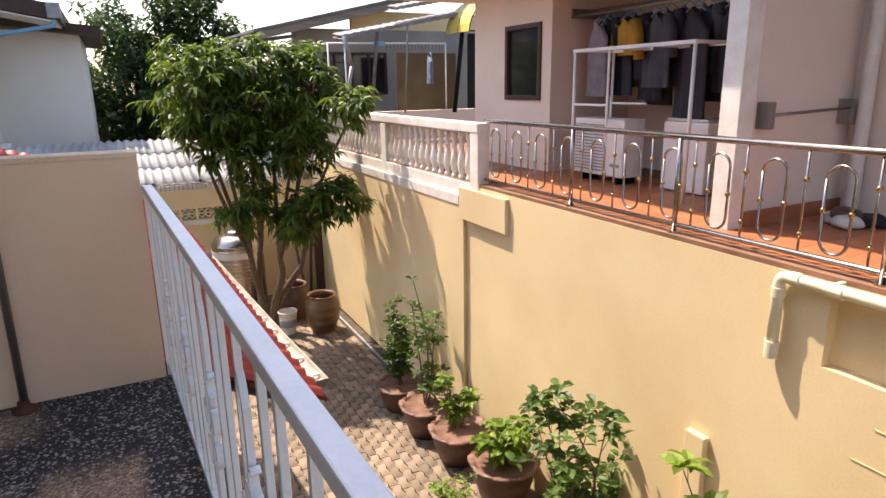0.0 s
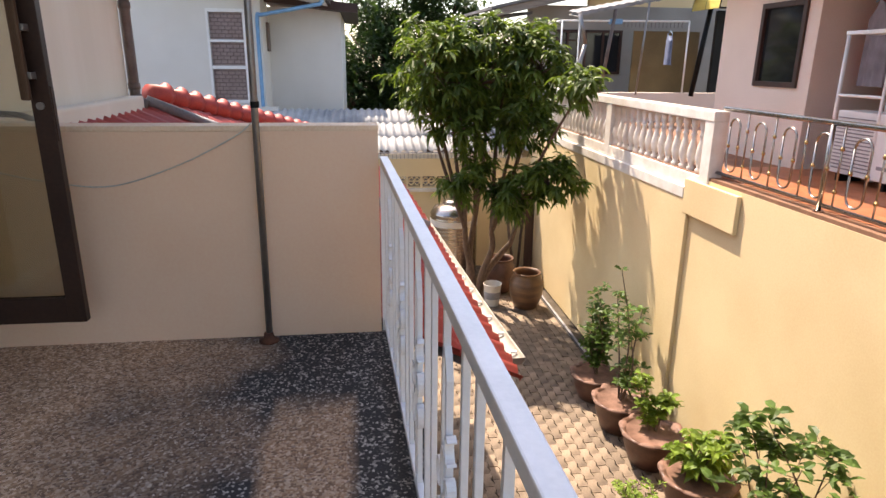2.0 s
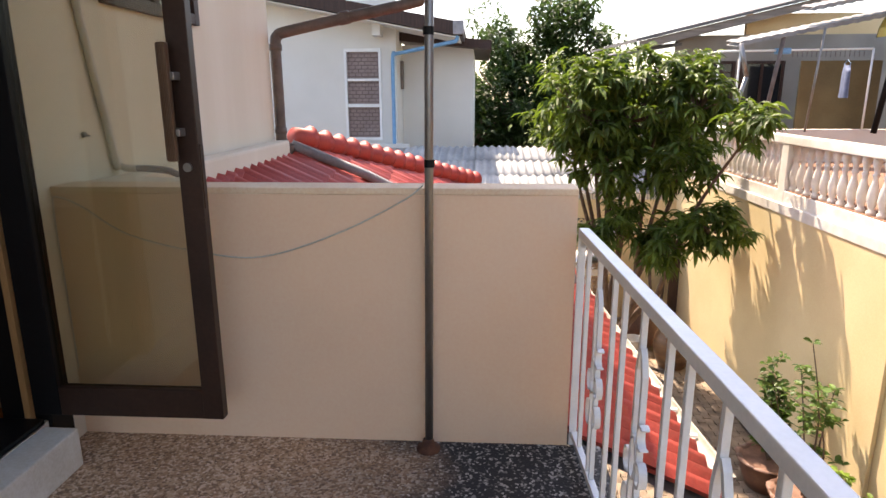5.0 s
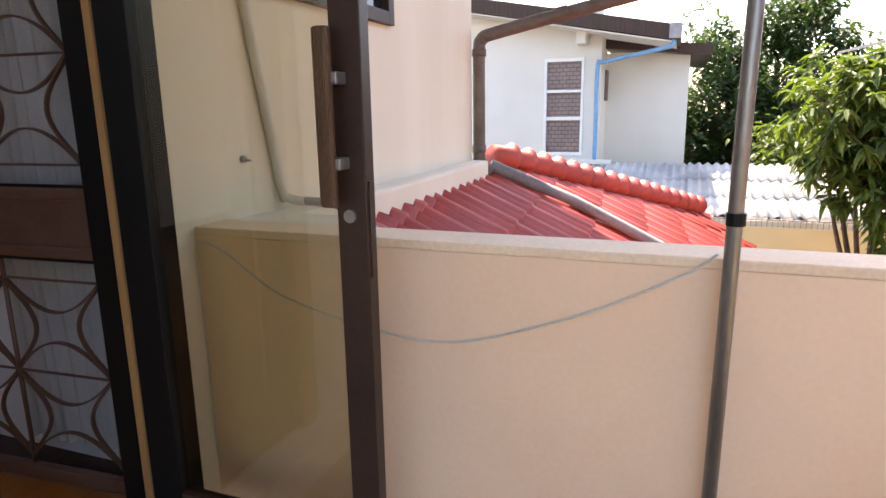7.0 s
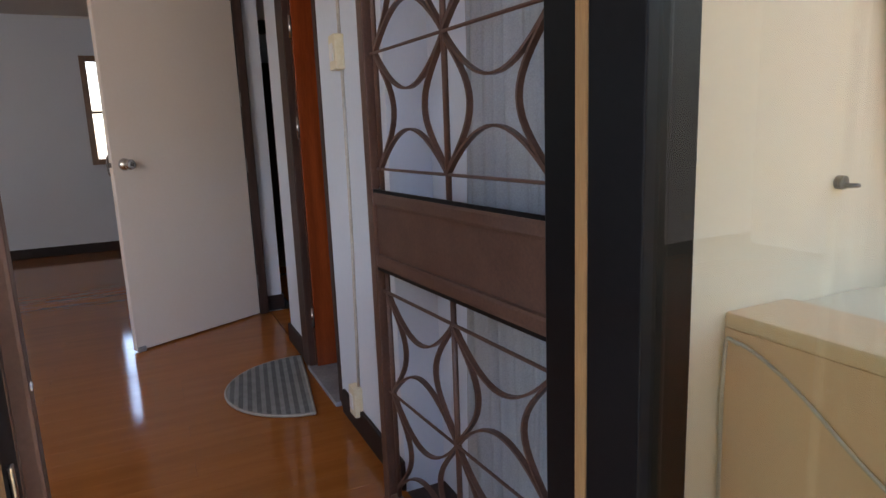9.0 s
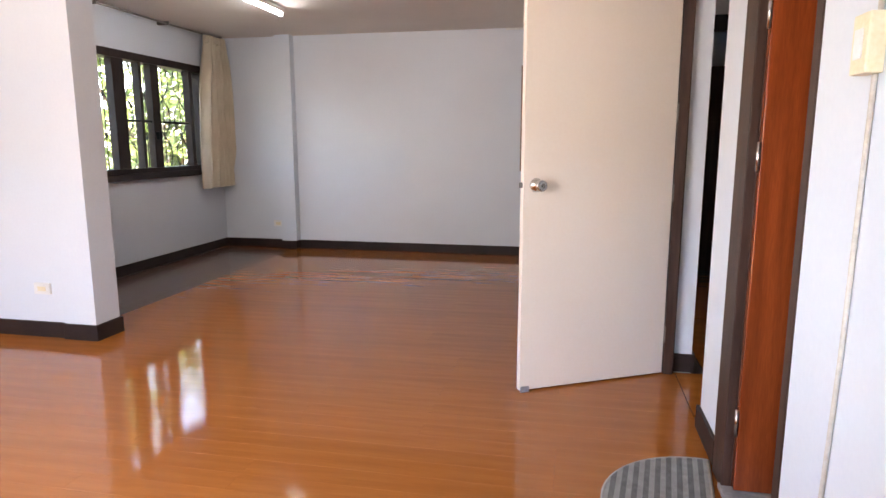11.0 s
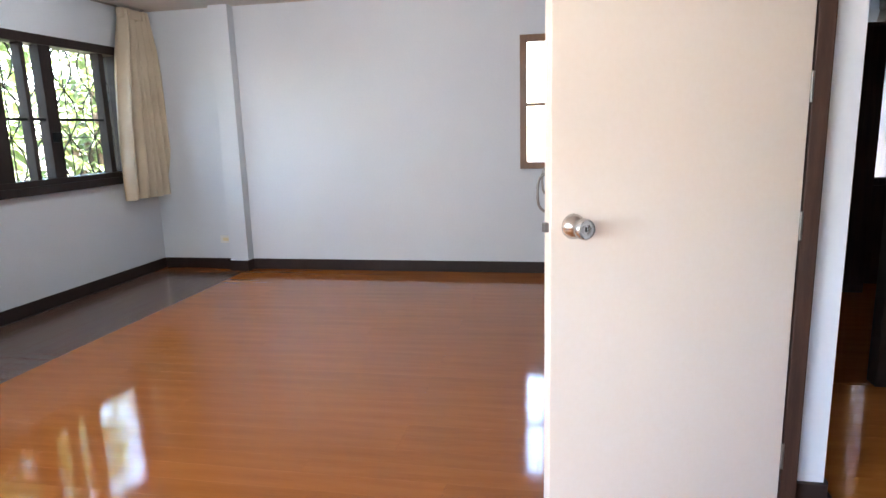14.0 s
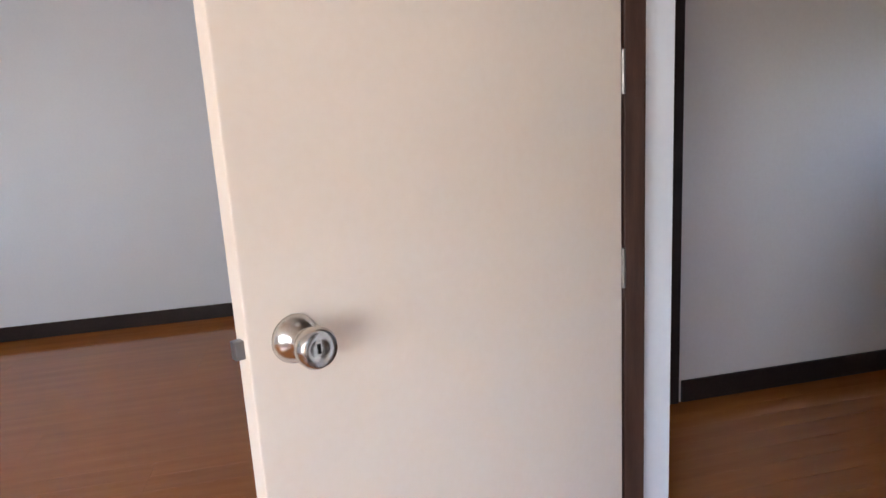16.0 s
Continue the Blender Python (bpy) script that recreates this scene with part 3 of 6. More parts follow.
def grille_leaf(name, at, rz, width, label):
    """A sliding iron grille leaf: petal work above and below a plain middle panel, with a fly mesh."""
    e = thing(name, at, label, "grille door", rz=rz)
    h = 2.1
    bar = 0.04
    for x0 in (0.0, width - bar):
        part("stile", blk((x0, -0.018, 0), (x0 + bar, 0.018, h), 0.004), BRONZEBAR, e)
    for z0, z1 in ((0.0, 0.05), (0.787, 0.815), (0.967, 0.995), (h - 0.05, h)):
        part("rail", blk((bar, -0.017, z0 - 0.006 * (0.5 < z0 < 1.5)), (width - bar, 0.017, z1 + 0.006 * (0.5 < z0 < 1.5)), 0.009), BRONZEBAR, e)
    part("middle_panel", blk((bar, -0.006, 0.815), (width - bar, 0.006, 0.967)), BRONZEBAR, e, "plain brown sheet panel")
    for z0, z1 in ((0.05, 0.787), (0.995, h - 0.05)):
        part("inner_rail", blk((bar, 0.008, z1 - 0.014 if z0 < 0.5 else z0), (width - bar, 0.014, z1 if z0 < 0.5 else z0 + 0.014)), BLACKALU, e)
        cx = (width - 2 * bar) / 2
        for x in (bar + cx * 0.06, bar + cx, bar + cx * 1.94):
            part("upright", tube(bmesh.new(), [(x, -0.006, z0), (x, -0.006, z1)], 0.0075, 8), BRONZEBAR, e, smooth=True)
        hh = 0.315
        posts = (bar + cx * 0.06, bar + cx, bar + cx * 1.94)
        z = z0 + 0.07 if z0 > 0.5 else z1 - 0.08 - 2 * hh
        tie = z0 + 0.07 if z0 > 0.5 else z1 - 0.08
        part("tie", tube(bmesh.new(), [(bar, -0.004, tie), (width - bar, -0.004, tie)], 0.004, 6), BRONZEBAR, e)
        while z + hh < z1 + 0.05:
            for xa, xb in zip(posts, posts[1:]):
                w = xb - xa
                for side, x in ((1, xa), (-1, xb)):
                    lens = [(x + side * w * 0.27 * math.sin(math.pi * k / 16) ** 1.25, -0.006, min(z + hh * k / 16, z1)) for k in range(17)]
                    part("petal", flatbar(bmesh.new(), lens, (0, 1, 0), 0.014, 0.006), BRONZEBAR, e)
                for base, sgn in ((z, 1), (z + hh, -1)):
                    bow = [(xa + w * k / 20, -0.006, min(base + sgn * hh * 0.34 * math.sin(math.pi * k / 20) ** 0.9, z1)) for k in range(21)]
                    part("bow", flatbar(bmesh.new(), bow, (0, 1, 0), 0.014, 0.006), BRONZEBAR, e)
            if z + hh < z1:
                part("crossbar", tube(bmesh.new(), [(bar, -0.002, z + hh), (width - bar, -0.002, z + hh)], 0.0045, 6), BRONZEBAR, e)
            z += hh
    for x, zz in ((width - 0.06, 1.012), (width - 0.06, 0.772), (0.05, 0.772), (0.05, 1.012)):
        part("screw", tube(bmesh.new(), [(x, 0.004, zz), (x, -0.003, zz)], 0.006, 10), CHROME, e)
    return e


grille_leaf("grille_door", (-2.072, 2.718, FL + 0.02), 180 + 3.9, 0.889, "open brown iron grille door with petal bars folded on the hall wall")

# terrace front: conduit, hook, cable, ledge
cond = tagged(part("conduit_pipe", tube(bmesh.new(), smooth_path([(FX + 0.02, 3.02, 2.6), (FX + 0.02, 3.13, 1.9), (FX + 0.02, 3.29, 1.16), (FX + 0.03, 3.32, 1.09), (FX + 0.10, 3.33, 1.075)], 5), 0.017, 12), PVCWHITE, smooth=True), "cream painted conduit pipe down the front wall", "pipe")
flex = tagged(part("hose_end", tube(bmesh.new(), smooth_path([(FX + 0.10, 3.33, 1.078), (FX + 0.20, 3.30, 1.078), (FX + 0.32, 3.26, 1.06), (FX + 0.52, 3.24, 0.93)], 6), 0.016, 10), PVCGREY, smooth=True), "weathered grey hose bent over the parapet", "hose")
hk = thing("wall_hook", (FX, 3.11, 1.245), "small rusty hook in the front wall", "hook")
part("plate", tube(bmesh.new(), [(0, 0, 0), (0.012, 0, 0)], 0.012, 14), GALV, hk)
part("ring", tube(bmesh.new(), [(0.012 + 0.011 * (1 - math.cos(a)), 0.012 * math.sin(a), -0.004) for a in (2 * math.pi * k / 14 for k in range(12))], 0.003, 8), GALV, hk, smooth=True)
CPTS = [(FX + 0.012, 2.852, 0.30), (FX + 0.010, 2.852, 0.65), (FX + 0.008, 2.852, 0.98), (FX + 0.03, 2.85, 1.02), (FX + 0.12, 2.852, 0.985), (-1.58, 2.853, 0.872), (-1.30, 2.853, 0.805), (-1.05, 2.853, 0.789), (-0.75, 2.852, 0.885), (-0.50, 2.85, 1.01), (-0.415, 2.846, 1.075)]
tagged(part("loose_cable", tube(bmesh.new(), smooth_path(CPTS, 6), 0.0032, 8), CABLE, smooth=True), "thin pale cable sagging along the parapet", "cable")
tagged(part("plaster_top", blk((FX + 0.001, 3.005, 0.90), (FX + 0.40, 3.22, 1.052), 0.006), CREAM), "flat plaster top behind the parapet", "ledge", kind="structure")
tagged(part("plaster_ledge", blk((FX + 0.001, 3.013, 0.86), (FX + 0.13, 5.60, 1.05), 0.02), CREAM), "plaster flashing ledge above the roof tiles", "ledge", kind="structure")

dp = thing("downpipe", (-1.84, 5.665, 1.05), "weathered brown rainwater downpipe at the house corner", "downpipe")
part("pipe", tube(bmesh.new(), smooth_path([(0, 0, -0.02), (0, 0, 0.35), (0, 0, 0.74), (0.02, 0.0, 0.81), (0.10, 0.0, 0.845), (0.60, 0.02, 0.95), (1.10, 0.05, 1.055), (1.16, 0.05, 1.09), (1.17, 0.05, 1.2), (1.17, 0.05, 1.95)], 5), 0.043, 14), PVCBROWN, dp, smooth=True)
for z in (0.05, 0.70):
    part("collar", tube(bmesh.new(), [(0, 0, z), (0, 0, z + 0.05)], 0.05, 14), PVCBROWN, dp, smooth=True)
part("socket", tube(bmesh.new(), [(0.52, 0.018, 0.935), (0.60, 0.02, 0.952)], 0.05, 14), PVCBROWN, dp)
part("elbow", tube(bmesh.new(), smooth_path([(0, 0, 0.0), (0.02, -0.0, -0.05), (0.10, 0.0, -0.09)], 4), 0.05, 14), PVCBROWN, dp, smooth=True)

# ---- red tiled lean-to roof ----
SL = 0.50


def roof_z(x):
    return 0.975 - SL * (x + 1.87)


def eave_x(y):
    pts = ((3.0, 0.945), (4.1, 0.86), (5.3, 0.79), (6.6, 0.72), (8.1, 0.58), (9.2, -0.30))
    for (a, xa), (b, xb) in zip(pts, pts[1:]):
        if y <= b:
            return xa + (xb - xa) * (y - a) / (b - a)
    return -0.3


def top_x(y):
    return FX + 0.13 if y < 6.05 else -1.87 + (y - 6.05) * 0.50


red_roof = thing("tiled_roof", (0, 0, 0), "red corrugated tile lean-to roof beside the house", "roof", kind="structure")
course, pitch, tiles = 0.37, 0.14, 0
yy = 3.02
lap = 0.045
while yy < 9.1:
    x0, x1 = top_x(yy + pitch), eave_x(yy + pitch)
    x = x1
    while x > x0:
        xa = max(x - course, x0 - 0.02)
        bm = bmesh.new()
        prof = []
        for k in range(13):
            u = k / 12
            prof.append((yy + u * 2 * pitch, 0.028 * math.cos(2 * math.pi * (u * 2)) + 0.0))
        lo, hi = [], []
        for y, dz in prof:
            lo.append(bm.verts.new((x + lap, y, roof_z(x + lap) + dz + 0.030)))
            hi.append(bm.verts.new((xa, y, roof_z(xa) + dz + 0.012)))
        und = [bm.verts.new((x + lap, y, roof_z(x + lap) + dz + 0.014)) for y, dz in prof]
        for k in range(12):
            bm.faces.new((lo[k], lo[k + 1], hi[k + 1], hi[k]))
            bm.faces.new((und[k], und[k + 1], lo[k + 1], lo[k]))
        part("tile", bm, REDTILE, red_roof, smooth=True)
        x -= course
    yy += 2 * pitch
bm = bmesh.new()
ys = [3.02, 4.45, 6.05, 7.3, 8.1, 9.2]
for a, b in zip(ys, ys[1:]):
    q = [bm.verts.new(p) for p in ((top_x(a) - 0.05, a, roof_z(top_x(a)) - 0.03), (eave_x(a), a, roof_z(eave_x(a)) - 0.03), (eave_x(b), b, roof_z(eave_x(b)) - 0.03), (top_x(b) - 0.05, b, roof_z(top_x(b)) - 0.03))]
    bm.faces.new(q)
part("roof_deck", bm, GREYROOF, red_roof)
# ridge caps down the hip
n = 17
a, b = Vector((-1.86, 6.08, 1.06)), Vector((-0.28, 9.0, roof_z(-0.28) + 0.10))
for k in range(n):
    p, q = a.lerp(b, k / n), a.lerp(b, (k + 1.12) / n)
    part("ridge_tile", tube(bmesh.new(), [p + Vector((0, 0, -0.01)), p.lerp(q, 0.8), q + Vector((0, 0, 0.02)), q + Vector((0, 0, 0.012))], [0.082, 0.092, 0.108, 0.09], 14), REDTILE, red_roof, smooth=True)
# the house corner behind the hip stands on a plain wall
wall("wall_lower_house", "y", 5.75, 5.90, -1.86, 0.5, GZ - 0.1, -0.35, YELLOW, "yellow wall under the lean-to roof")
rp = tagged(part("roof_drain_pipe", tube(bmesh.new(), [(-1.76, 5.68, roof_z(-1.76) + 0.09), (-1.2, 5.94, roof_z(-1.2) + 0.095), (-0.3, 5.97, roof_z(-0.3) + 0.09), (0.74, 6.0, roof_z(0.74) + 0.08)], 0.042, 14), PVCGREY, smooth=True), "grey drain pipe lying down the roof tiles", "pipe")

gut = thing("roof_gutter", (0, 0, 0), "white rain gutter with clips along the tile eave", "gutter")
bm = bmesh.new()
line = [Vector((eave_x(y) + 0.112, y, roof_z(eave_x(3.4)) - 0.020 - 0.004 * (y - 3.3))) for y in (3.34, 4.1, 4.7, 5.3, 6.0, 6.6, 7.3, 8.0)]
rings = []
for p in line:
    rings.append([bm.verts.new(p + Vector((0.050 * math.cos(a), 0, 0.052 * math.sin(a)))) for a in (math.pi + math.pi * k / 8 for k in range(9))] +
                 [bm.verts.new(p + Vector((0.045 * math.cos(a), 0, 0.047 * math.sin(a) + 0.002))) for a in (2 * math.pi - math.pi * k / 8 for k in range(9))])
for a, b in zip(rings, rings[1:]):
    for k in range(18):
        bm.faces.new((a[k], a[(k + 1) % 18], b[(k + 1) % 18], b[k]))
part("trough", bm, mat("aged_gutter_pvc", (0.40, 0.36, 0.31), (0.28, 0.25, 0.21), rough=0.6, scale=5, fine=60), gut, smooth=True)
bm = bmesh.new()
vs = [bm.verts.new(line[0] + Vector((0.046 * math.cos(a), -0.002, 0.05 * math.sin(a)))) for a in (math.pi + math.pi * k / 8 for k in range(9))]
bm.faces.new(vs)
part("end_cap", bm, PVCBROWN, gut)
y = 3.45
while y < 7.9:
    zc = roof_z(eave_x(3.4)) - 0.035 - 0.004 * (y - 3.3)
    part("clip", blk((eave_x(y) + 0.100, y, zc - 0.01), (eave_x(y) + 0.142, y + 0.022, zc + 0.006), 0.002), PLASTICWHITE, gut)
    y += 0.30

# ---- garden ----
def shrub(bm_w, bm_l, base, height, spread, stems, leaves, size, seed, droop=0.3, lean=(0, 0)):
    """Thin woody stems with side twigs and paired leaves, all in two meshes."""
    rnd = random.Random(seed)
    for s in range(stems):
        a = rnd.uniform(0, 6.28)
        hgt = height * rnd.uniform(0.6, 1.0) if s else height
        tip = Vector(base) + Vector((math.cos(a) * spread * rnd.uniform(0.2, 1) + lean[0], math.sin(a) * spread * rnd.uniform(0.2, 1) + lean[1], hgt))
        mid = Vector(base).lerp(tip, 0.5) + Vector((rnd.uniform(-1, 1), rnd.uniform(-1, 1), 0)) * spread * 0.3
        pts = smooth_path([Vector(base) + Vector((math.cos(a), math.sin(a), 0)) * 0.03, mid, tip], 5)
        r0 = 0.008 + 0.004 * height
        tube(bm_w, pts, [r0 * (1 - 0.75 * k / (len(pts) - 1)) for k in range(len(pts))], 6)
        for k in range(leaves):
            t = rnd.uniform(0.22, 1.0) if k else 1.0
            p = pts[min(int(t * (len(pts) - 1)), len(pts) - 1)]
            d = Vector((rnd.uniform(-1, 1), rnd.uniform(-1, 1), rnd.uniform(-0.1, 0.9))).normalized()
            q = p + d * spread * rnd.uniform(0.12, 0.5) if k else p
            if k:
                tube(bm_w, [p, q], [0.0035, 0.0018], 4)
            n = rnd.randint(6, 9)
            for j in range(n):
                c = p.lerp(q, 0.45 + 0.55 * j / n)
                ang_ = 2.4 * j + rnd.uniform(-0.4, 0.4)
                out = Vector((math.cos(ang_), math.sin(ang_), rnd.uniform(-0.15, 0.7)))
                leaf(bm_l, c + out * 0.012, rnd, size * rnd.uniform(0.65, 1.05), 0.55, droop * rnd.uniform(0.5, 1.2), out)


def leaf(bm, p, rnd, length, ratio, droop, direction=None):
    """One bent leaf blade of four faces."""
    d = direction or Vector((rnd.uniform(-1, 1), rnd.uniform(-1, 1), rnd.uniform(-0.5, 0.7)))
    d = d.normalized()
    s = d.cross(Vector((0, 0, 1)))
    s = s.normalized() if s.length > 1e-3 else Vector((1, 0, 0))
    s = (s + Vector((0, 0, rnd.uniform(-0.7, 0.7)))).normalized()
    w = length * ratio / 2
    up = s.cross(d) * w * 0.35
    fall = Vector((0, 0, droop * length))
    a, m, t = p + d * length * 0.26 - fall * 0.05, p + d * length * 0.66 - fall * 0.35, p + d * length - fall
    v = [bm.verts.new(c) for c in (p, a + s * w + up, a - s * w + up, m + s * w * 0.86 + up, m - s * w * 0.86 + up, t, a, m)]
    for f in ((0, 1, 6), (0, 6, 2), (1, 3, 7, 6), (6, 7, 4, 2), (3, 5, 7), (7, 5, 4)):
        bm.faces.new([v[i] for i in f])


def flower_pot(at, r, h, seed, label):
    e = thing("flower_pot", at, label, "flower pot", group="row of clay pots")
    def wv(i, a):
        return (0.012 * math.sin(9 * a), 0.010 * math.sin(9 * a)) if i in (4, 5) else (0, 0)
    part("bowl", lathe(bmesh.new(), [(r * 0.66, 0), (r * 0.72, 0.02), (r * 0.94, h * 0.6), (r * 0.93, h * 0.86), (r * 1.08, h * 0.95), (r * 1.04, h), (r * 0.90, h * 0.985), (r * 0.86, h * 0.82)], seg=36, wave=wv), CLAY, e, smooth=True)
    part("rim", lathe(bmesh.new(), [(r * 0.98, h * 0.90), (r * 1.11, h * 0.95), (r * 1.09, h * 1.005), (r * 0.97, h * 1.01), (r * 0.89, h * 0.96)], seg=40, wave=lambda i, a: (0.016 * math.sin(8 * a) * (i in (1, 2)), 0.012 * math.sin(8 * a) * (i > 0))), CLAYRIM, e, "pale worn scalloped rim", smooth=True)
    part("soil", lathe(bmesh.new(), [(r * 0.85, h * 0.80), (r * 0.84, h * 0.86), (r * 0.4, h * 0.89)], seg=20), EARTH, e, "dark potting soil", smooth=True)
    return e


def potted(at, r, h, seed, plabel, height, spread, stems, leaves, size, label, kind_name="shrub", droop=0.3, lean=(0, 0), material=None):
    flower_pot(at, r, h, seed, plabel)
    e = thing(kind_name, (at[0], at[1], at[2] + h * 0.85), label, "shrub")
    bw, bl = bmesh.new(), bmesh.new()
    shrub(bw, bl, (0, 0, 0), height, spread, stems, leaves, size, seed, droop, lean)
    part("stem", bw, BARK, e, smooth=True)
    part("leaves", bl, material or LEAFPOT, e)


LIME = leafy("lime_green_leaf", (0.19, 0.27, 0.04), (0.10, 0.16, 0.02))
potted((3.14, 7.15, GZ), 0.31, 0.36, 3, "brown clay pot with a wavy rim", 1.15, 0.46, 7, 15, 0.10, "bushy green shrub in a clay pot")
potted((3.18, 6.40, GZ), 0.32, 0.40, 5, "brown clay pot with a scalloped rim", 1.75, 0.50, 4, 13, 0.105, "tall thin shrub with bent stems", lean=(0.12, 0.25))
potted((3.26, 5.68, GZ), 0.33, 0.40, 7, "brown clay pot with a scalloped rim", 0.62, 0.30, 4, 12, 0.10, "small lime green seedling in a clay pot", material=LIME)
potted((3.32, 4.80, GZ), 0.34, 0.46, 9, "orange brown clay pot with grassy leaves", 0.55, 0.30, 9, 6, 0.15, "grassy lime green plant in a clay pot", material=LIME, droop=0.6)
potted((3.40, 3.55, GZ), 0.32, 0.42, 11, "brown clay pot by the yellow wall", 1.45, 0.68, 8, 15, 0.125, "dense glossy green shrub beside the wall")
potted((3.12, 1.95, GZ), 0.30, 0.42, 13, "brown clay pot by the yellow wall", 1.55, 0.50, 6, 9, 0.17, "young lime green shrub with long leaves", material=LIME)
potted((2.55, 4.55, GZ), 0.20, 0.26, 15, "small clay pot on the paving", 0.45, 0.28, 9, 8, 0.05, "thin dry feathery plant", material=LIME)

jar = thing("water_jar", (3.02, 10.45, GZ), "brown glazed clay water jar with a wide mouth", "jar")
JP = [(r_ * 0.74, z_ * 0.80) for r_, z_ in [(0.25, 0.0), (0.30, 0.04), (0.40, 0.30), (0.425, 0.52), (0.40, 0.68), (0.33, 0.79), (0.335, 0.83), (0.36, 0.85), (0.35, 0.875), (0.30, 0.86), (0.29, 0.80), (0.33, 0.7), (0.30, 0.3), (0.1, 0.25)]]
part("body", lathe(bmesh.new(), JP, seg=36), JARCLAY, jar, smooth=True)
jar2 = thing("water_jar", (2.72, 11.35, GZ), "dark brown water jar behind the tree", "jar")
part("body", lathe(bmesh.new(), JP, seg=32), CLAY, jar2, smooth=True)
bk = thing("bucket", (2.42, 10.62, GZ), "small white bucket with a printed band", "bucket")
part("body", lathe(bmesh.new(), [(0.12, 0), (0.13, 0.02), (0.165, 0.40), (0.175, 0.41), (0.172, 0.43), (0.155, 0.42), (0.13, 0.08), (0.03, 0.06)], seg=28), PVCWHITE, bk, smooth=True)
part("band", lathe(bmesh.new(), [(0.143, 0.14), (0.1475, 0.15), (0.157, 0.27), (0.154, 0.28)], seg=28), PVCGREY, bk, "faded printed band", smooth=True)

tank = thing("water_tank", (1.91, 12.25, GZ), "ribbed stainless steel water tank on a stand", "water tank")
prof = [(0.47, 0.12)]
z = 0.14
while z < 1.30:
    prof += [(0.475, z), (0.485, z + 0.03), (0.475, z + 0.06)]
    z += 0.075
prof += [(0.47, 1.36), (0.485, 1.40), (0.47, 1.43), (0.40, 1.54), (0.24, 1.60), (0.22, 1.60)]
part("shell", lathe(bmesh.new(), prof, seg=40), STAINLESS, tank, smooth=True)
part("lid", lathe(bmesh.new(), [(0.22, 1.595), (0.225, 1.64), (0.20, 1.665), (0.05, 1.68)], seg=28), STAINLESS, tank, smooth=True)
part("nameplate", lathe(bmesh.new(), [(0.4865, 1.18), (0.488, 1.18), (0.488, 1.30), (0.4865, 1.30)], seg=40), PVCWHITE, tank, "pale printed label band")
for k in range(3):
    a = k * 2.094
    part("leg", tube(bmesh.new(), [(0.4 * math.cos(a), 0.4 * math.sin(a), 0), (0.4 * math.cos(a), 0.4 * math.sin(a), 0.14)], 0.03, 8), GALV, tank)

lean = thing("plank", (3.52, 12.3, GZ), "dark board leaning in the garden corner", "board")
bm = blk((-0.08, -0.02, 0), (0.10, 0.02, 1.75), 0.004)
part("board", bm, DARKWOOD, lean)
for k, (x, y, rz) in enumerate(((3.36, 12.5, 4), (3.25, 12.3, -8))):
    st = thing("garden_pole", (x, y, GZ), "old wooden pole leaning in the corner", "pole")
    part("shaft", tube(bmesh.new(), [(0, 0, 0), (0.1 - 0.2 * k, 0.2, 0.8), (0.25 - 0.4 * k, 0.42, 1.6)], 0.03, 8), BARK, st, smooth=True)


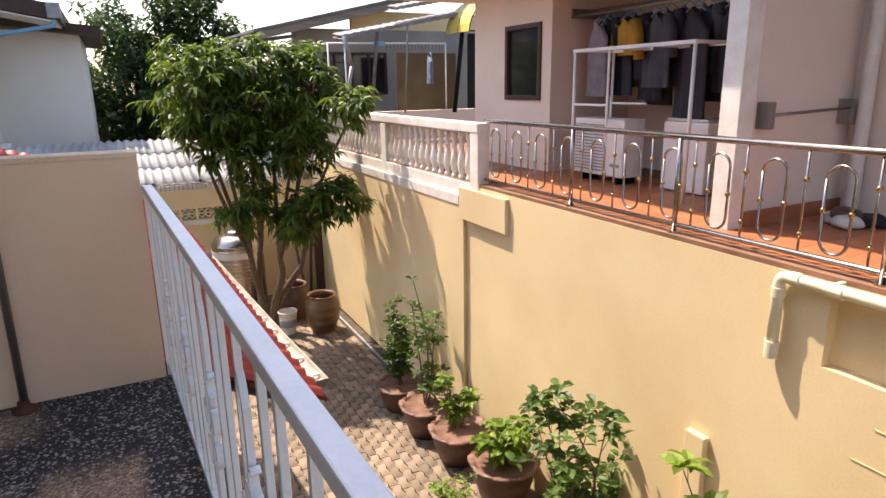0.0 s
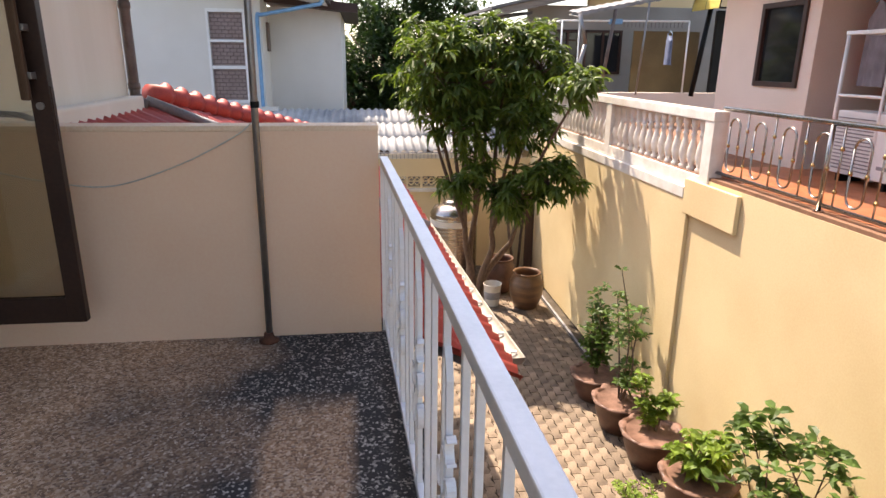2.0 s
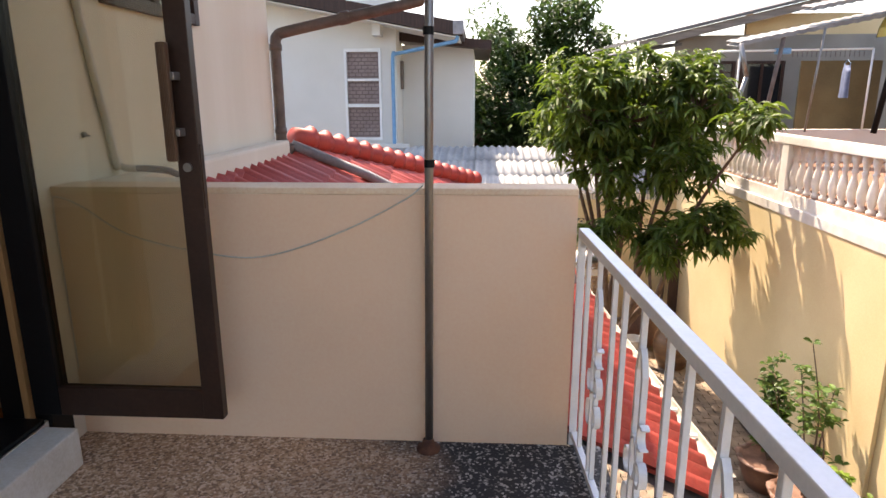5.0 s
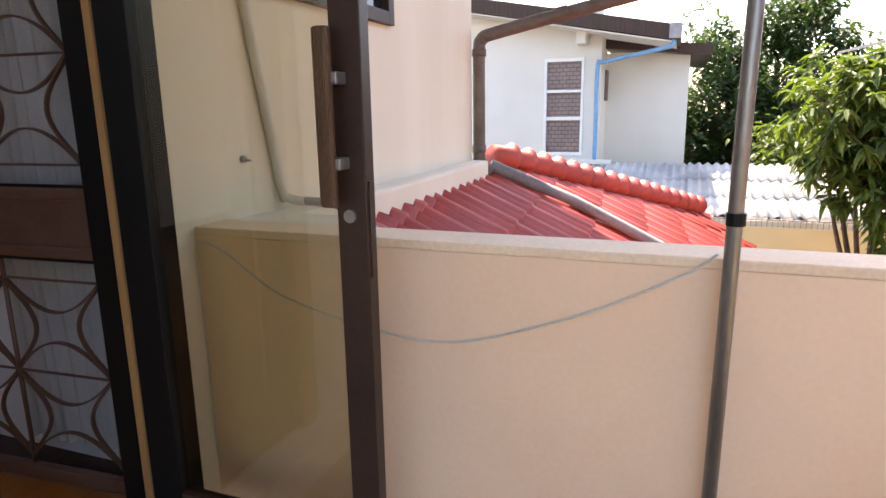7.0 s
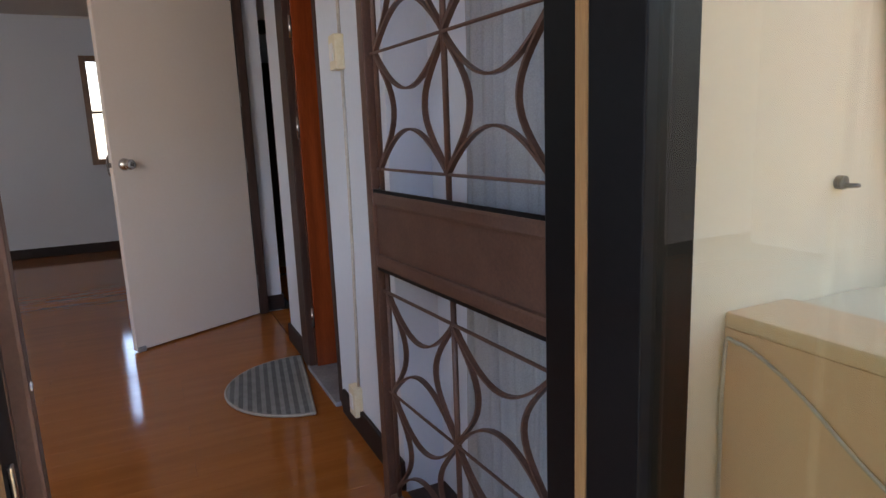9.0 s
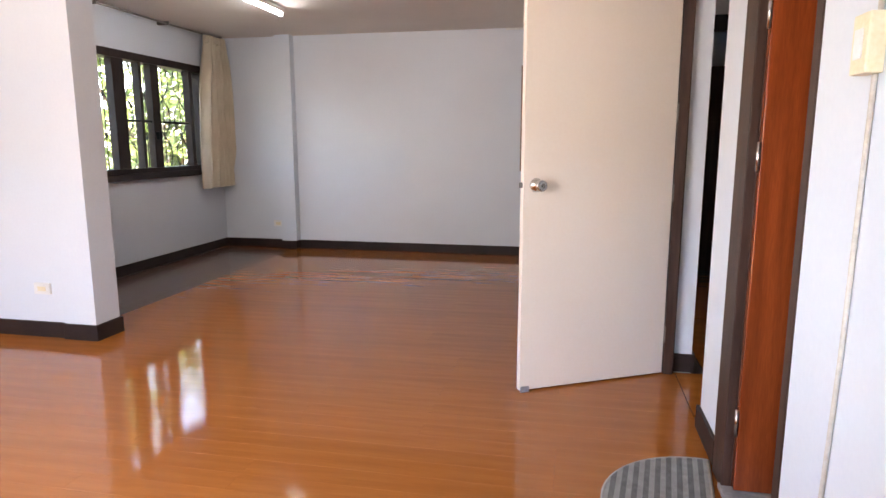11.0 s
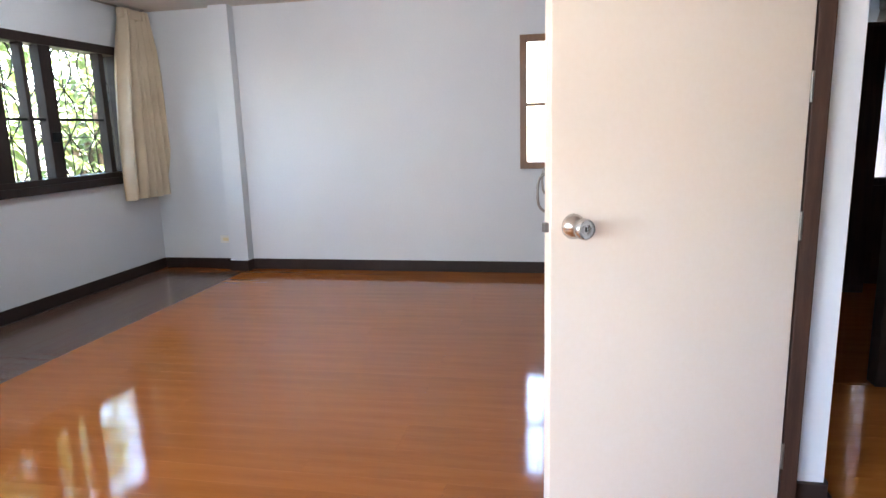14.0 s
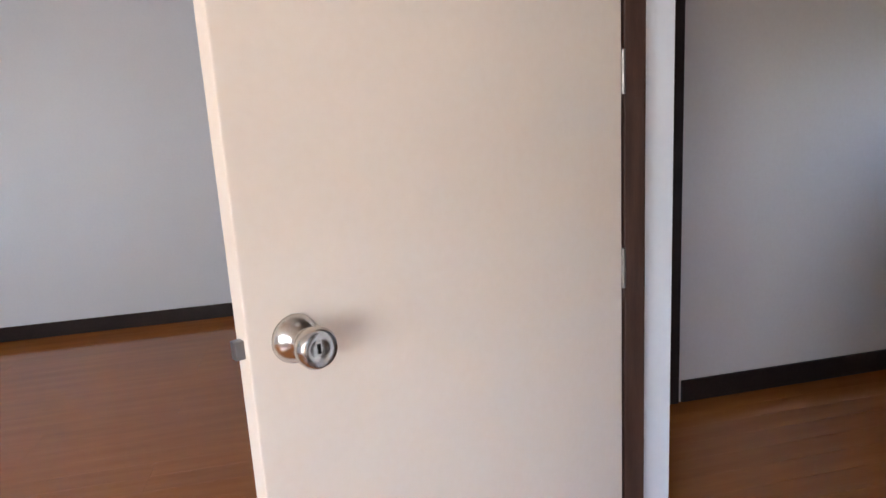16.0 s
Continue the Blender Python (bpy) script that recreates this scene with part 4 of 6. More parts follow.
def mango_tree():
    """Several slim leaning stems; each limb carries a lobe of drooping leaf rosettes, with gaps between the lobes."""
    e = thing("mango_tree", (2.12, 11.05, GZ), "leafy mango tree with several slim trunks", "tree")
    rnd = random.Random(21)
    bw, bl = bmesh.new(), bmesh.new()
    # lobes: centre, half sizes, rosettes
    lobes = (((-0.9, -1.05, 4.33), (0.78, 0.7, 0.66), 62),
             ((0.33, -1.15, 4.65), (0.65, 0.59, 0.47), 50),
             ((-0.21, -1.15, 4.17), (0.85, 0.77, 0.65), 75),
             ((0.67, -1.55, 4.35), (0.42, 0.38, 0.51), 36),
             ((1.08, -2.45, 4.06), (0.41, 0.37, 0.3), 22),
             ((-0.44, -1.15, 3.42), (0.62, 0.56, 0.5), 70),
             ((0.5, -1.55, 3.45), (0.50, 0.45, 0.45), 52),
             ((0.86, -1.95, 2.69), (0.44, 0.40, 0.32), 38),
             ((0.4, -1.65, 2.43), (0.50, 0.45, 0.34), 40),
             ((-0.33, -1.25, 2.55), (0.50, 0.45, 0.32), 32),
             ((-0.97, -1.05, 3.7), (0.38, 0.35, 0.38), 20),
             ((-0.56, -1.15, 4.59), (0.55, 0.5, 0.41), 40),
             # three more lobes behind, added for the shade they cast on the paving
             ((0.10, 0.0, 3.95), (0.85, 0.7, 0.55), 60), ((0.75, -0.5, 3.75), (0.60, 0.6, 0.5), 44), ((-0.5, -0.1, 4.2), (0.7, 0.6, 0.5), 40))
    stems = []
    for sx, sy, fx, fy, fz in ((0.0, 0.0, -0.25, -0.45, 1.55), (0.10, -0.05, 0.22, -0.55, 1.45), (-0.06, 0.08, -0.05, -0.40, 1.75), (0.12, 0.05, 0.55, -0.65, 1.25)):
        line = smooth_path([(sx, sy, 0.0), (sx + fx * 0.2, sy + fy * 0.3, 0.55), (sx + fx * 0.75, sy + fy * 0.7, 1.1), (fx, fy, fz)], 5)
        tube(bw, line, [0.075 - 0.028 * k / (len(line) - 1) for k in range(len(line))], 9)
        stems.append(Vector((fx, fy, fz)))
    for i, (c, r, count) in enumerate(lobes):
        c = Vector(c)
        fork = min(stems, key=lambda q: abs(q.x - c.x * 0.45) + 0.05 * (i % 3))
        bend = Vector((rnd.uniform(-0.15, 0.15), rnd.uniform(-0.1, 0.1), 0.12))
        line = smooth_path([fork - Vector((0, 0, 0.02)), fork.lerp(c, 0.5) + bend, c], 6)
        tube(bw, line, [0.045 - 0.033 * k / (len(line) - 1) for k in range(len(line))], 7)
        for k in range(count):
            d = Vector((rnd.gauss(0, 1), rnd.gauss(0, 1), rnd.gauss(0.15, 1))).normalized() * rnd.uniform(0.45, 1.05)
            p = c + Vector((d.x * r[0], d.y * r[1], d.z * r[2]))
            if k % 2 == 0:
                tube(bw, [c.lerp(p, 0.15) - Vector((0, 0, 0.12)), c.lerp(p, 0.6) - Vector((0, 0, 0.05)), p], [0.012, 0.008, 0.005], 4)
            n = rnd.randint(14, 20)
            d = d.normalized()
            for j in range(n):
                a = 2.4 * j + rnd.uniform(-0.3, 0.3)
                out = Vector((math.cos(a), math.sin(a), rnd.uniform(-0.9, 0.45))) + d * 0.4
                leaf(bl, p + d * 0.010 * (n - j) - d * 0.08, rnd, rnd.uniform(0.13, 0.23), 0.30, rnd.uniform(0.2, 0.7), out)
    part("trunk", bw, BARK, e, smooth=True)
    part("crown", bl, LEAF, e)


mango_tree()


def far_tree(at, rx, ry, rz, zc, count, seed, size, label, material=None):
    e = thing("background_tree", at, label, "tree", group="trees behind the houses")
    rnd = random.Random(seed)
    bw, bl = bmesh.new(), bmesh.new()
    tube(bw, [(0, 0, 0), (0.1, 0, zc * 0.5), (0, 0.1, zc)], [0.22, 0.17, 0.08], 9)
    for k in range(7):
        a = rnd.uniform(0, 6.28)
        tube(bw, [(0, 0.05, zc * 0.6), (rx * 0.4 * math.cos(a), ry * 0.4 * math.sin(a), zc), (rx * 0.7 * math.cos(a), ry * 0.7 * math.sin(a), zc + rz * rnd.uniform(0, 0.6))], [0.09, 0.05, 0.02], 6)
    clumps = [(Vector((rnd.gauss(0, 0.48) * rx, rnd.gauss(0, 0.48) * ry, zc + rnd.uniform(-0.95, 1.0) * rz)), rnd.uniform(0.45, 0.9)) for _ in range(46)]
    for k in range(count):
        c, r = rnd.choice(clumps)
        d = Vector((rnd.gauss(0, 1), rnd.gauss(0, 1), rnd.gauss(0, 0.8))).normalized()
        p = c + d * r * rnd.uniform(0.55, 1.0)
        leaf(bl, p, rnd, size * rnd.uniform(0.6, 1.3), 0.34, 0.3)
    part("trunk", bw, BARK, e, smooth=True)
    part("crown", bl, material or LEAFFAR, e)


far_tree((0.9, 24.5, GZ), 1.7, 1.6, 2.6, 4.6, 7500, 31, 0.29, "tall dark green tree behind the white house")
far_tree((2.7, 25.5, GZ), 1.6, 1.6, 2.7, 5.0, 7500, 32, 0.29, "tall dark green tree with an uneven top")
far_tree((4.9, 26.5, GZ), 1.8, 1.6, 2.0, 4.0, 6000, 33, 0.29, "dark green tree behind the grey roofs")
far_tree((-0.6, 23.5, GZ), 1.4, 1.3, 1.9, 3.0, 4600, 34, 0.28, "dark green tree close to the white house")
far_tree((2.6, 20.5, GZ), 1.3, 1.0, 0.8, 3.0, 1800, 35, 0.26, "lighter green tree behind the sheet roof", LEAF)

# ---- garden walls ----
WX = 3.72
wall("wall_garden", "x", WX, WX + 0.2, -6.0, 13.2, GZ - 0.1, 0.165, YELLOW, "yellow painted boundary wall of the garden", holes=((-5.9, 1.90, -0.37, 0.06),))
slab("wall_recess", (WX + 0.085, -5.9, -0.37), (WX + 0.2, 1.90, 0.06), YELLOW, "yellow plastered recess over a ledge in the wall", "wall")
slab("wall_band", (WX - 0.045, 6.30, GZ - 0.02), (WX - 0.001, 13.0, -0.10), YELLOW, "raised yellow plaster field of the wall", "wall", 0.006)
for j, z in enumerate((-0.62, -0.86, -1.10, -1.34)):
    slab("plaster_joint", (WX - 0.004, -2.0, z), (WX - 0.0005, 1.55 + 0.1 * (j % 2), z + 0.008), YELLOW, "raised mortar line in the yellow plaster", "wall")
    for k in range(5):
        yk = 1.35 - 0.46 * k - 0.23 * (j % 2)
        slab("plaster_joint", (WX - 0.004, yk, z - 0.232), (WX - 0.0005, yk + 0.008, z - 0.002), YELLOW, "raised mortar line in the yellow plaster", "wall")
slab("wall_corbel", (WX - 0.05, 5.37, -0.26), (WX - 0.002, 6.40, 0.128), YELLOW, "raised yellow plaster block on the wall", "wall", 0.008)
slab("wall_coping", (WX - 0.055, 6.40, -0.10), (WX + 0.2, 13.0, 0.03), BALUWHITE, "white painted coping under the balustrade", "coping", 0.01)
slab("wall_step", (WX - 0.06, 2.62, GZ - 0.02), (WX - 0.003, 2.80, -1.24), YELLOW, "thicker yellow foot of the wall", "wall", 0.012)
wall("wall_garden_back", "y", 13.0, 13.15, -2.6, 3.72, GZ - 0.1, -0.62, YELLOW, "yellow back wall of the garden with openwork blocks", holes=tuple((0.72 + 0.31 * k, 0.98 + 0.31 * k, -1.22, -1.0) for k in range(9)))
for k in range(9):
    x = 0.85 + 0.31 * k
    e = thing("openwork_block", (x, 13.07, -1.11), "yellow openwork screen block in the back wall", "screen block", group="openwork blocks")
    for s in (-1, 1):
        part("ring", flatbar(bmesh.new(), [(s * 0.062 + 0.055 * math.cos(a), 0, 0.075 * math.sin(a)) for a in (6.2832 * j / 14 for j in range(15))], (0, 1, 0), 0.08, 0.022), YELLOW, e)
    part("bar", blk((-0.13, -0.03, -0.012), (0.13, 0.03, 0.012)), YELLOW, e)
slab("ledge_back", (-2.0, 12.94, -1.32), (3.66, 12.998, -1.25), CAPWHITE, "pale ledge under the openwork blocks", "ledge", 0.005)
tagged(part("drain_channel", blk((3.475, 2.0, GZ - 0.04), (3.515, 12.9, GZ - 0.004)), PVCGREY), "narrow grey drain edge along the wall", "drain", kind="structure")

wp = thing("wall_pipe", (WX - 0.05, 2.2, 0.0), "thick cream painted drain pipe on the yellow wall", "pipe")
bend = [(0, -0.055 + 0.055 * math.sin(a), 0.085 + 0.055 * math.cos(a)) for a in (math.pi / 2 * k / 6 for k in range(7))]
part("run", tube(bmesh.new(), [(0, -6.0, 0.10)] + bend + [(0, 0.0, -0.40)], 0.036, 16), PVCCREAM, wp, smooth=True)
for a, b in (((0, -0.40, 0.136), (0, -0.30, 0.136)), ((0, 0, -0.41), (0, 0, -0.30)), ((0, 0, 0.0), (0, 0, 0.06)), ((0, -0.07, 0.14), (0, -0.14, 0.14))):
    part("collar", tube(bmesh.new(), [a, b], 0.043, 16), PVCCREAM, wp, smooth=False)
for y in (-0.36, -1.9):
    part("saddle", blk((-0.012, y - 0.015, 0.165), (0.05, y + 0.015, 0.19), 0.004), PVCCREAM, wp)

# ---- neighbour's terrace ----
NZ = 0.20
tagged(part("floor_neighbour", blk((WX + 0.004, -6.0, 0.166), (8.4, 15.0, NZ)), mat("dirty_tile_grout", (0.26, 0.13, 0.075), (0.18, 0.09, 0.05), rough=0.8, scale=4, fine=60)), "terracotta coloured terrace slab of the neighbour", "floor", kind="structure")


tile_mesh = None
for i in range(6):
    for j in range(26):
        if tile_mesh is None:
            t0 = part("floor_tile", blk((0.002, 0.002, 0), (0.298, 0.298, 0.008), 0.0015), TERRA, bpy.data.objects["floor_neighbour"])
            tile_mesh = t0.data
        else:
            t0 = new("floor_tile", tile_mesh)
            t0.parent = bpy.data.objects["floor_neighbour"]
        t0.location = (WX + 0.16 + i * 0.3, -1.2 + j * 0.3, NZ)


def baluster_mesh():
    return lathe(bmesh.new(), [(0.045, 0), (0.045, 0.04), (0.028, 0.055), (0.036, 0.09), (0.056, 0.17), (0.050, 0.25), (0.028, 0.34), (0.024, 0.38), (0.034, 0.395), (0.034, 0.415), (0.024, 0.43), (0.028, 0.47), (0.043, 0.52), (0.045, 0.57)], seg=14)


bal = thing("balustrade", (WX + 0.06, 6.0, 0.03), "white cast stone balustrade on the garden wall", "balustrade")
part("top_rail", blk((-0.085, 0.0, 0.75), (0.085, 6.0, 0.86), 0.012), BALUWHITE, bal)
part("plinth", blk((-0.075, 0.16, 0.0), (0.075, 6.0, 0.16), 0.01), BALUWHITE, bal)
for y in (0.09, 2.87, 5.8):
    part("pillar", blk((-0.078, y - 0.09, 0.0), (0.078, y + 0.09, 0.752), 0.006), BALUWHITE, bal)
b0 = None
for y0 in (0.33, 3.11):
    for k in range(14):
        y = y0 + k * 0.184
        if b0 is None:
            b0 = part("baluster", baluster_mesh(), BALUWHITE, bal, smooth=True)
            b0.location = (0, y, 0.165)
        else:
            o = new("baluster", b0.data)
            o.parent, o.location = bal, (0, y, 0.165)

sr = thing("steel_railing", (WX + 0.07, 5.98, NZ), "stainless steel railing with oval loops and brass balls", "railing")
part("top_rail", tube(bmesh.new(), [(0, 0, 0.72), (0, -9.0, 0.74)], 0.024, 14), STAINLESS, sr, smooth=True)
part("bottom_rail", tube(bmesh.new(), [(0, 0, 0.06), (0, -9.0, 0.075)], 0.019, 12), STAINLESS, sr, smooth=True)
for y in (-1.55, -2.80, -4.30, -5.8, -7.3):
    p = part("post", tube(bmesh.new(), [(0, y, 0), (0, y, 0.73)], 0.02, 12), STAINLESS, sr, smooth=True)
    part("base_flange", tube(bmesh.new(), [(0, y, -0.012), (0, y, 0.012)], 0.045, 14), STAINLESS, p)
loop = rod = ball = None


def again(ob, y, z=0.0):
    o = new(ob.name.split(".")[0], ob.data)
    o.parent, o.location = sr, (0, y, z)
    return o


for k in range(20):
    y = -0.22 - k * 0.42
    if loop is None:
        pts = [(0, 0.085 * math.cos(a), 0.55 + 0.085 * math.sin(a)) for a in (math.pi * j / 8 for j in range(9))] + [(0, 0.085 * math.cos(a), 0.19 + 0.085 * math.sin(a)) for a in (math.pi + math.pi * j / 8 for j in range(9))]
        loop = part("oval_loop", tube(bmesh.new(), pts + [pts[0]], 0.0095, 8), STAINLESS, sr, smooth=True)
        loop.location = (0, y, 0)
        rod = part("rod", tube(bmesh.new(), [(0, 0, 0.065), (0, 0, 0.73)], 0.008, 8), STAINLESS, sr, smooth=True)
        rod.location = (0, y - 0.21, 0)
        ball = part("ball", lathe(bmesh.new(), [(0.004, -0.019), (0.014, -0.013), (0.019, 0), (0.014, 0.013), (0.004, 0.019)], seg=12), BRASS, sr, "brass ball", smooth=True)
        ball.location = (0, y - 0.21, 0.53)
    else:
        again(loop, y)
        again(rod, y - 0.21)
        again(ball, y - 0.21, 0.53)
    again(ball, y - 0.21, 0.19)
    again(ball, y - 0.085, 0.36)
    again(ball, y + 0.085, 0.36)

# neighbour's house front
wall("wall_neighbour_window", "x", 5.0, 5.16, 6.42, 8.3, NZ - 0.1, 3.6, PINK, "pale pink neighbour wall with a dark window", holes=((6.62, 7.44, 1.10, 2.06),))
wall("wall_neighbour_recess", "x", 6.3, 6.42, 2.9, 6.6, NZ - 0.1, 3.6, PINK, "pale pink back wall of the drying recess")
wall("wall_neighbour_side", "y", 6.42, 6.54, 5.16, 6.3, NZ - 0.1, 3.6, PINK, "pink side wall of the drying recess")
wall("wall_neighbour_right", "y", 3.02, 3.16, 4.33, 6.3, NZ - 0.1, 3.6, PINK, "pale pink neighbour wall beside the column")
slab("column_neighbour", (4.16, 3.0, NZ - 0.02), (4.329, 3.17, 3.6), BALUWHITE, "white painted square column", "column", 0.006)
wall("wall_neighbour_front", "x", 5.55, 5.7, -6.0, 3.02, NZ - 0.1, 3.6, PINK, "pale pink neighbour front wall", holes=((0.9, 2.45, 1.35, 2.6),))
slab("baseboard_neighbour", (4.335, 2.996, NZ - 0.01), (5.55, 3.019, NZ + 0.13), TERRA, "terracotta skirting on the pink wall", "skirting", 0.003)
# soffit lengthened outward to keep sun off the window wall and recess
tagged(part("ceiling_neighbour", blk((3.82, 3.0, 2.62), (6.5, 9.6, 2.70)), PINK), "pale soffit over the neighbour's terrace, drawn out to shade the wall", "ceiling", kind="structure")
tagged(part("roof_neighbour", blk((3.9, -6.0, 3.6), (9.0, 8.6, 3.75)), GREYROOF), "grey roof of the neighbour house", "roof", kind="structure")


def plain_window(name, at, rz, w, h, label, fm, panes=1, pane_mat=None, bars=()):
    e = thing(name, at, label, "window", kind="structure", rz=rz)
    t = 0.06
    for x0, x1, z0, z1 in ((0, t, 0, h), (w - t, w, 0, h), (t, w - t, 0, t), (t, w - t, h - t, h)):
        part("window_frame", blk((x0, -0.03, z0), (x1, 0.05, z1), 0.004), fm, e)
    for k in range(1, panes):
        part("mullion", blk((w * k / panes - 0.025, -0.028, t), (w * k / panes + 0.025, 0.045, h - t), 0.003), fm, e)
    for z in bars:
        part("transom", blk((t, -0.026, z - 0.015), (w - t, 0.04, z + 0.015), 0.003), fm, e)
    part("pane", blk((t, 0.012, t), (w - t, 0.018, h - t)), pane_mat or BLINDGLASS, e)
    return e


plain_window("window_neighbour", (5.0, 7.44, 1.10), -90, 0.82, 0.96, "dark framed window in the pink wall", DARKWOOD)
plain_window("window_neighbour", (5.55, 2.45, 1.35), -90, 1.55, 1.25, "white framed window in the pink wall", PLASTICWHITE, 2)

np_ = thing("rain_pipe", (5.46, 2.86, NZ), "fat cream rainwater pipe in the wall corner", "pipe")
part("pipe", tube(bmesh.new(), smooth_path([(-0.16, -0.05, 0.03), (-0.06, -0.01, 0.05), (0, 0, 0.12), (0, 0, 1.6), (0, 0, 3.3)], 5), 0.055, 14), PVCWHITE, np_, smooth=True)
part("collar", tube(bmesh.new(), [(0, 0, 1.86), (0, 0, 1.96)], 0.066, 14), PVCWHITE, np_)
rodt = thing("drying_rod", (4.33, 2.93, 1.06), "grey metal rod on wall brackets", "rod")
part("rod", tube(bmesh.new(), [(0.06, 0, 0), (1.05, 0, 0.03)], 0.012, 10), GALV, rodt, smooth=True)
for x in (0.06, 1.05):
    part("bracket", blk((x - 0.022, -0.035, -0.10), (x + 0.038, 0.088, 0.10), 0.012), GALV, rodt)
cl = thing("cloth_bundle", (5.15, 2.72, NZ), "white and purple cloths heaped on the floor", "cloths")
for k, (x, y, r, mm) in enumerate(((0, 0, 0.14, PVCWHITE), (-0.16, -0.12, 0.11, PVCWHITE), (0.06, -0.18, 0.12, BLACKCLOTH), (-0.04, -0.04, 0.12, CLAY))):
    bm = bmesh.new()
    bmesh.ops.create_icosphere(bm, subdivisions=3, radius=r)
    for v in bm.verts:
        v.co *= 1 + 0.28 * noise.noise(v.co * 14 + Vector((k * 5, 0, 0)))
        v.co.z = max(v.co.z * 0.5, -0.045 - 0.03 * (k == 3)) + 0.05 + 0.035 * (k == 3)
        v.co += Vector((x, y, 0))
    part("cloth", bm, mm, cl, smooth=True)

ac = thing("air_conditioner", (4.95, 5.02, NZ), "white outdoor air conditioner unit on the tiles", "air conditioner")
part("case", blk((0, 0, 0.09), (0.30, 0.82, 0.72), 0.012), PLASTICWHITE, ac)
for y in (0.12, 0.70):
    part("foot", blk((0.02, y - 0.03, 0), (0.28, y + 0.03, 0.09), 0.004), BLACKALU, ac)
for k in range(15):
    part("grille_bar", blk((-0.012, 0.28, 0.14 + k * 0.036), (-0.001, 0.79, 0.152 + k * 0.036)), PVCGREY, ac)
part("maker_mark", blk((-0.004, 0.05, 0.20), (-0.001, 0.20, 0.235)), PVCGREY, ac, "grey printed mark")
wm = thing("washing_machine", (5.15, 4.1, NZ), "white washing machine beside the column", "washing machine")
part("case", blk((0, 0, 0.02), (0.55, 0.56, 0.72), 0.02), PLASTICWHITE, wm)
part("lid", blk((0.02, 0.02, 0.722), (0.53, 0.54, 0.75), 0.01), PVCWHITE, wm)
part("foot", blk((0.05, 0.05, 0), (0.5, 0.5, 0.02)), BLACKALU, wm)

rack = thing("drying_rack", (4.72, 3.95, NZ), "white metal clothes drying rack", "drying rack")
H = 1.47
for x, y in ((0, 0), (0, 1.65), (0.55, 0), (0.55, 1.65)):
    part("leg", tube(bmesh.new(), [(x, y, 0), (x, y, H)], 0.018, 10), PLASTICWHITE, rack, smooth=True)
for x in (0, 0.55):
    part("top_bar", blk((x - 0.02, -0.02, H - 0.035), (x + 0.02, 1.67, H), 0.004), PLASTICWHITE, rack)
for y in (0, 0.55, 1.1, 1.65):
    part("cross_bar", blk((0.02, y - 0.018, H - 0.033), (0.53, y + 0.018, H - 0.003), 0.004), PLASTICWHITE, rack)
for x in (0, 0.55):
    part("middle_bar", tube(bmesh.new(), [(x, 1.10, 0.88), (x, 1.65, 0.88)], 0.014, 8), PLASTICWHITE, rack)
part("middle_leg", tube(bmesh.new(), [(0, 1.10, 0.3), (0, 1.10, H)], 0.014, 8), PLASTICWHITE, rack)

hang = thing("hanging_rod", (5.30, 3.22, 2.10), "metal clothes rod full of garments", "clothes rod")
part("rod", tube(bmesh.new(), [(0, -0.05, 0), (0, 3.2, 0)], 0.016, 10), GALV, hang, smooth=True)
part("rod", tube(bmesh.new(), [(0.3, -0.05, 0.06), (0.3, 3.2, 0.06)], 0.016, 10), GALV, hang, smooth=True)
for y in (0.0, 3.15):
    part("bracket", blk((-0.03, y - 0.012, -0.02), (1.0, y + 0.012, 0.09), 0.004), GALV, hang)


def garment(at, w, h, col, seed, label, sleeves=True):
    m = mat(label.split()[0] + "_cloth", col, tuple(c * 0.7 for c in col), rough=0.9, scale=6, fine=220, bump=0.2)
    e = thing("garment", at, label, "garment", group="clothes on the rod")
    bm = bmesh.new()
    rnd = random.Random(seed)
    ph = rnd.uniform(0, 6)
    nz, ny = 14, 16
    for side in (-1, 1):
        grid = []
        for j in range(nz + 1):
            t = j / nz
            ww = w * (0.25 + 0.75 * min(1, t * 6)) * (1 + 0.10 * t)
            row = []
            for i in range(ny + 1):
                u = i / ny - 0.5
                fold = 0.018 * math.sin(u * 22 + ph + t * 2) * t
                dep = side * 0.055 * math.sqrt(max(0.0, 1 - (2 * u) ** 2)) + fold
                row.append(bm.verts.new((ww * u * 0.35 + dep, ww * u, -0.10 - h * t - 0.10 * abs(u) * (t < 0.15))))
            grid.append(row)
        for j in range(nz):
            for i in range(ny):
                q = (grid[j][i], grid[j][i + 1], grid[j + 1][i + 1], grid[j + 1][i])
                bm.faces.new(q if side > 0 else q[::-1])
    bmesh.ops.remove_doubles(bm, verts=bm.verts[:], dist=0.0005)
    part("body", bm, m, e, smooth=True)
    if sleeves:
        for s in (-1, 1):
            part("sleeve", tube(bmesh.new(), [(s * 0.07, s * w * 0.36, -0.15), (s * 0.09, s * w * 0.50, -0.30), (s * 0.08, s * w * 0.53, -0.55)], [0.06, 0.065, 0.055], 10), m, e, smooth=True)
    part("hanger", tube(bmesh.new(), [(0, -w * 0.22, -0.125), (0, 0, -0.05), (0, w * 0.22, -0.125)], 0.006, 6), PVCBLUE, e)
    part("hook", tube(bmesh.new(), [(0, 0, -0.05), (0, 0, 0.0), (0, 0.02, 0.022), (0, 0.035, 0.0)], 0.003, 6), GALV, e)


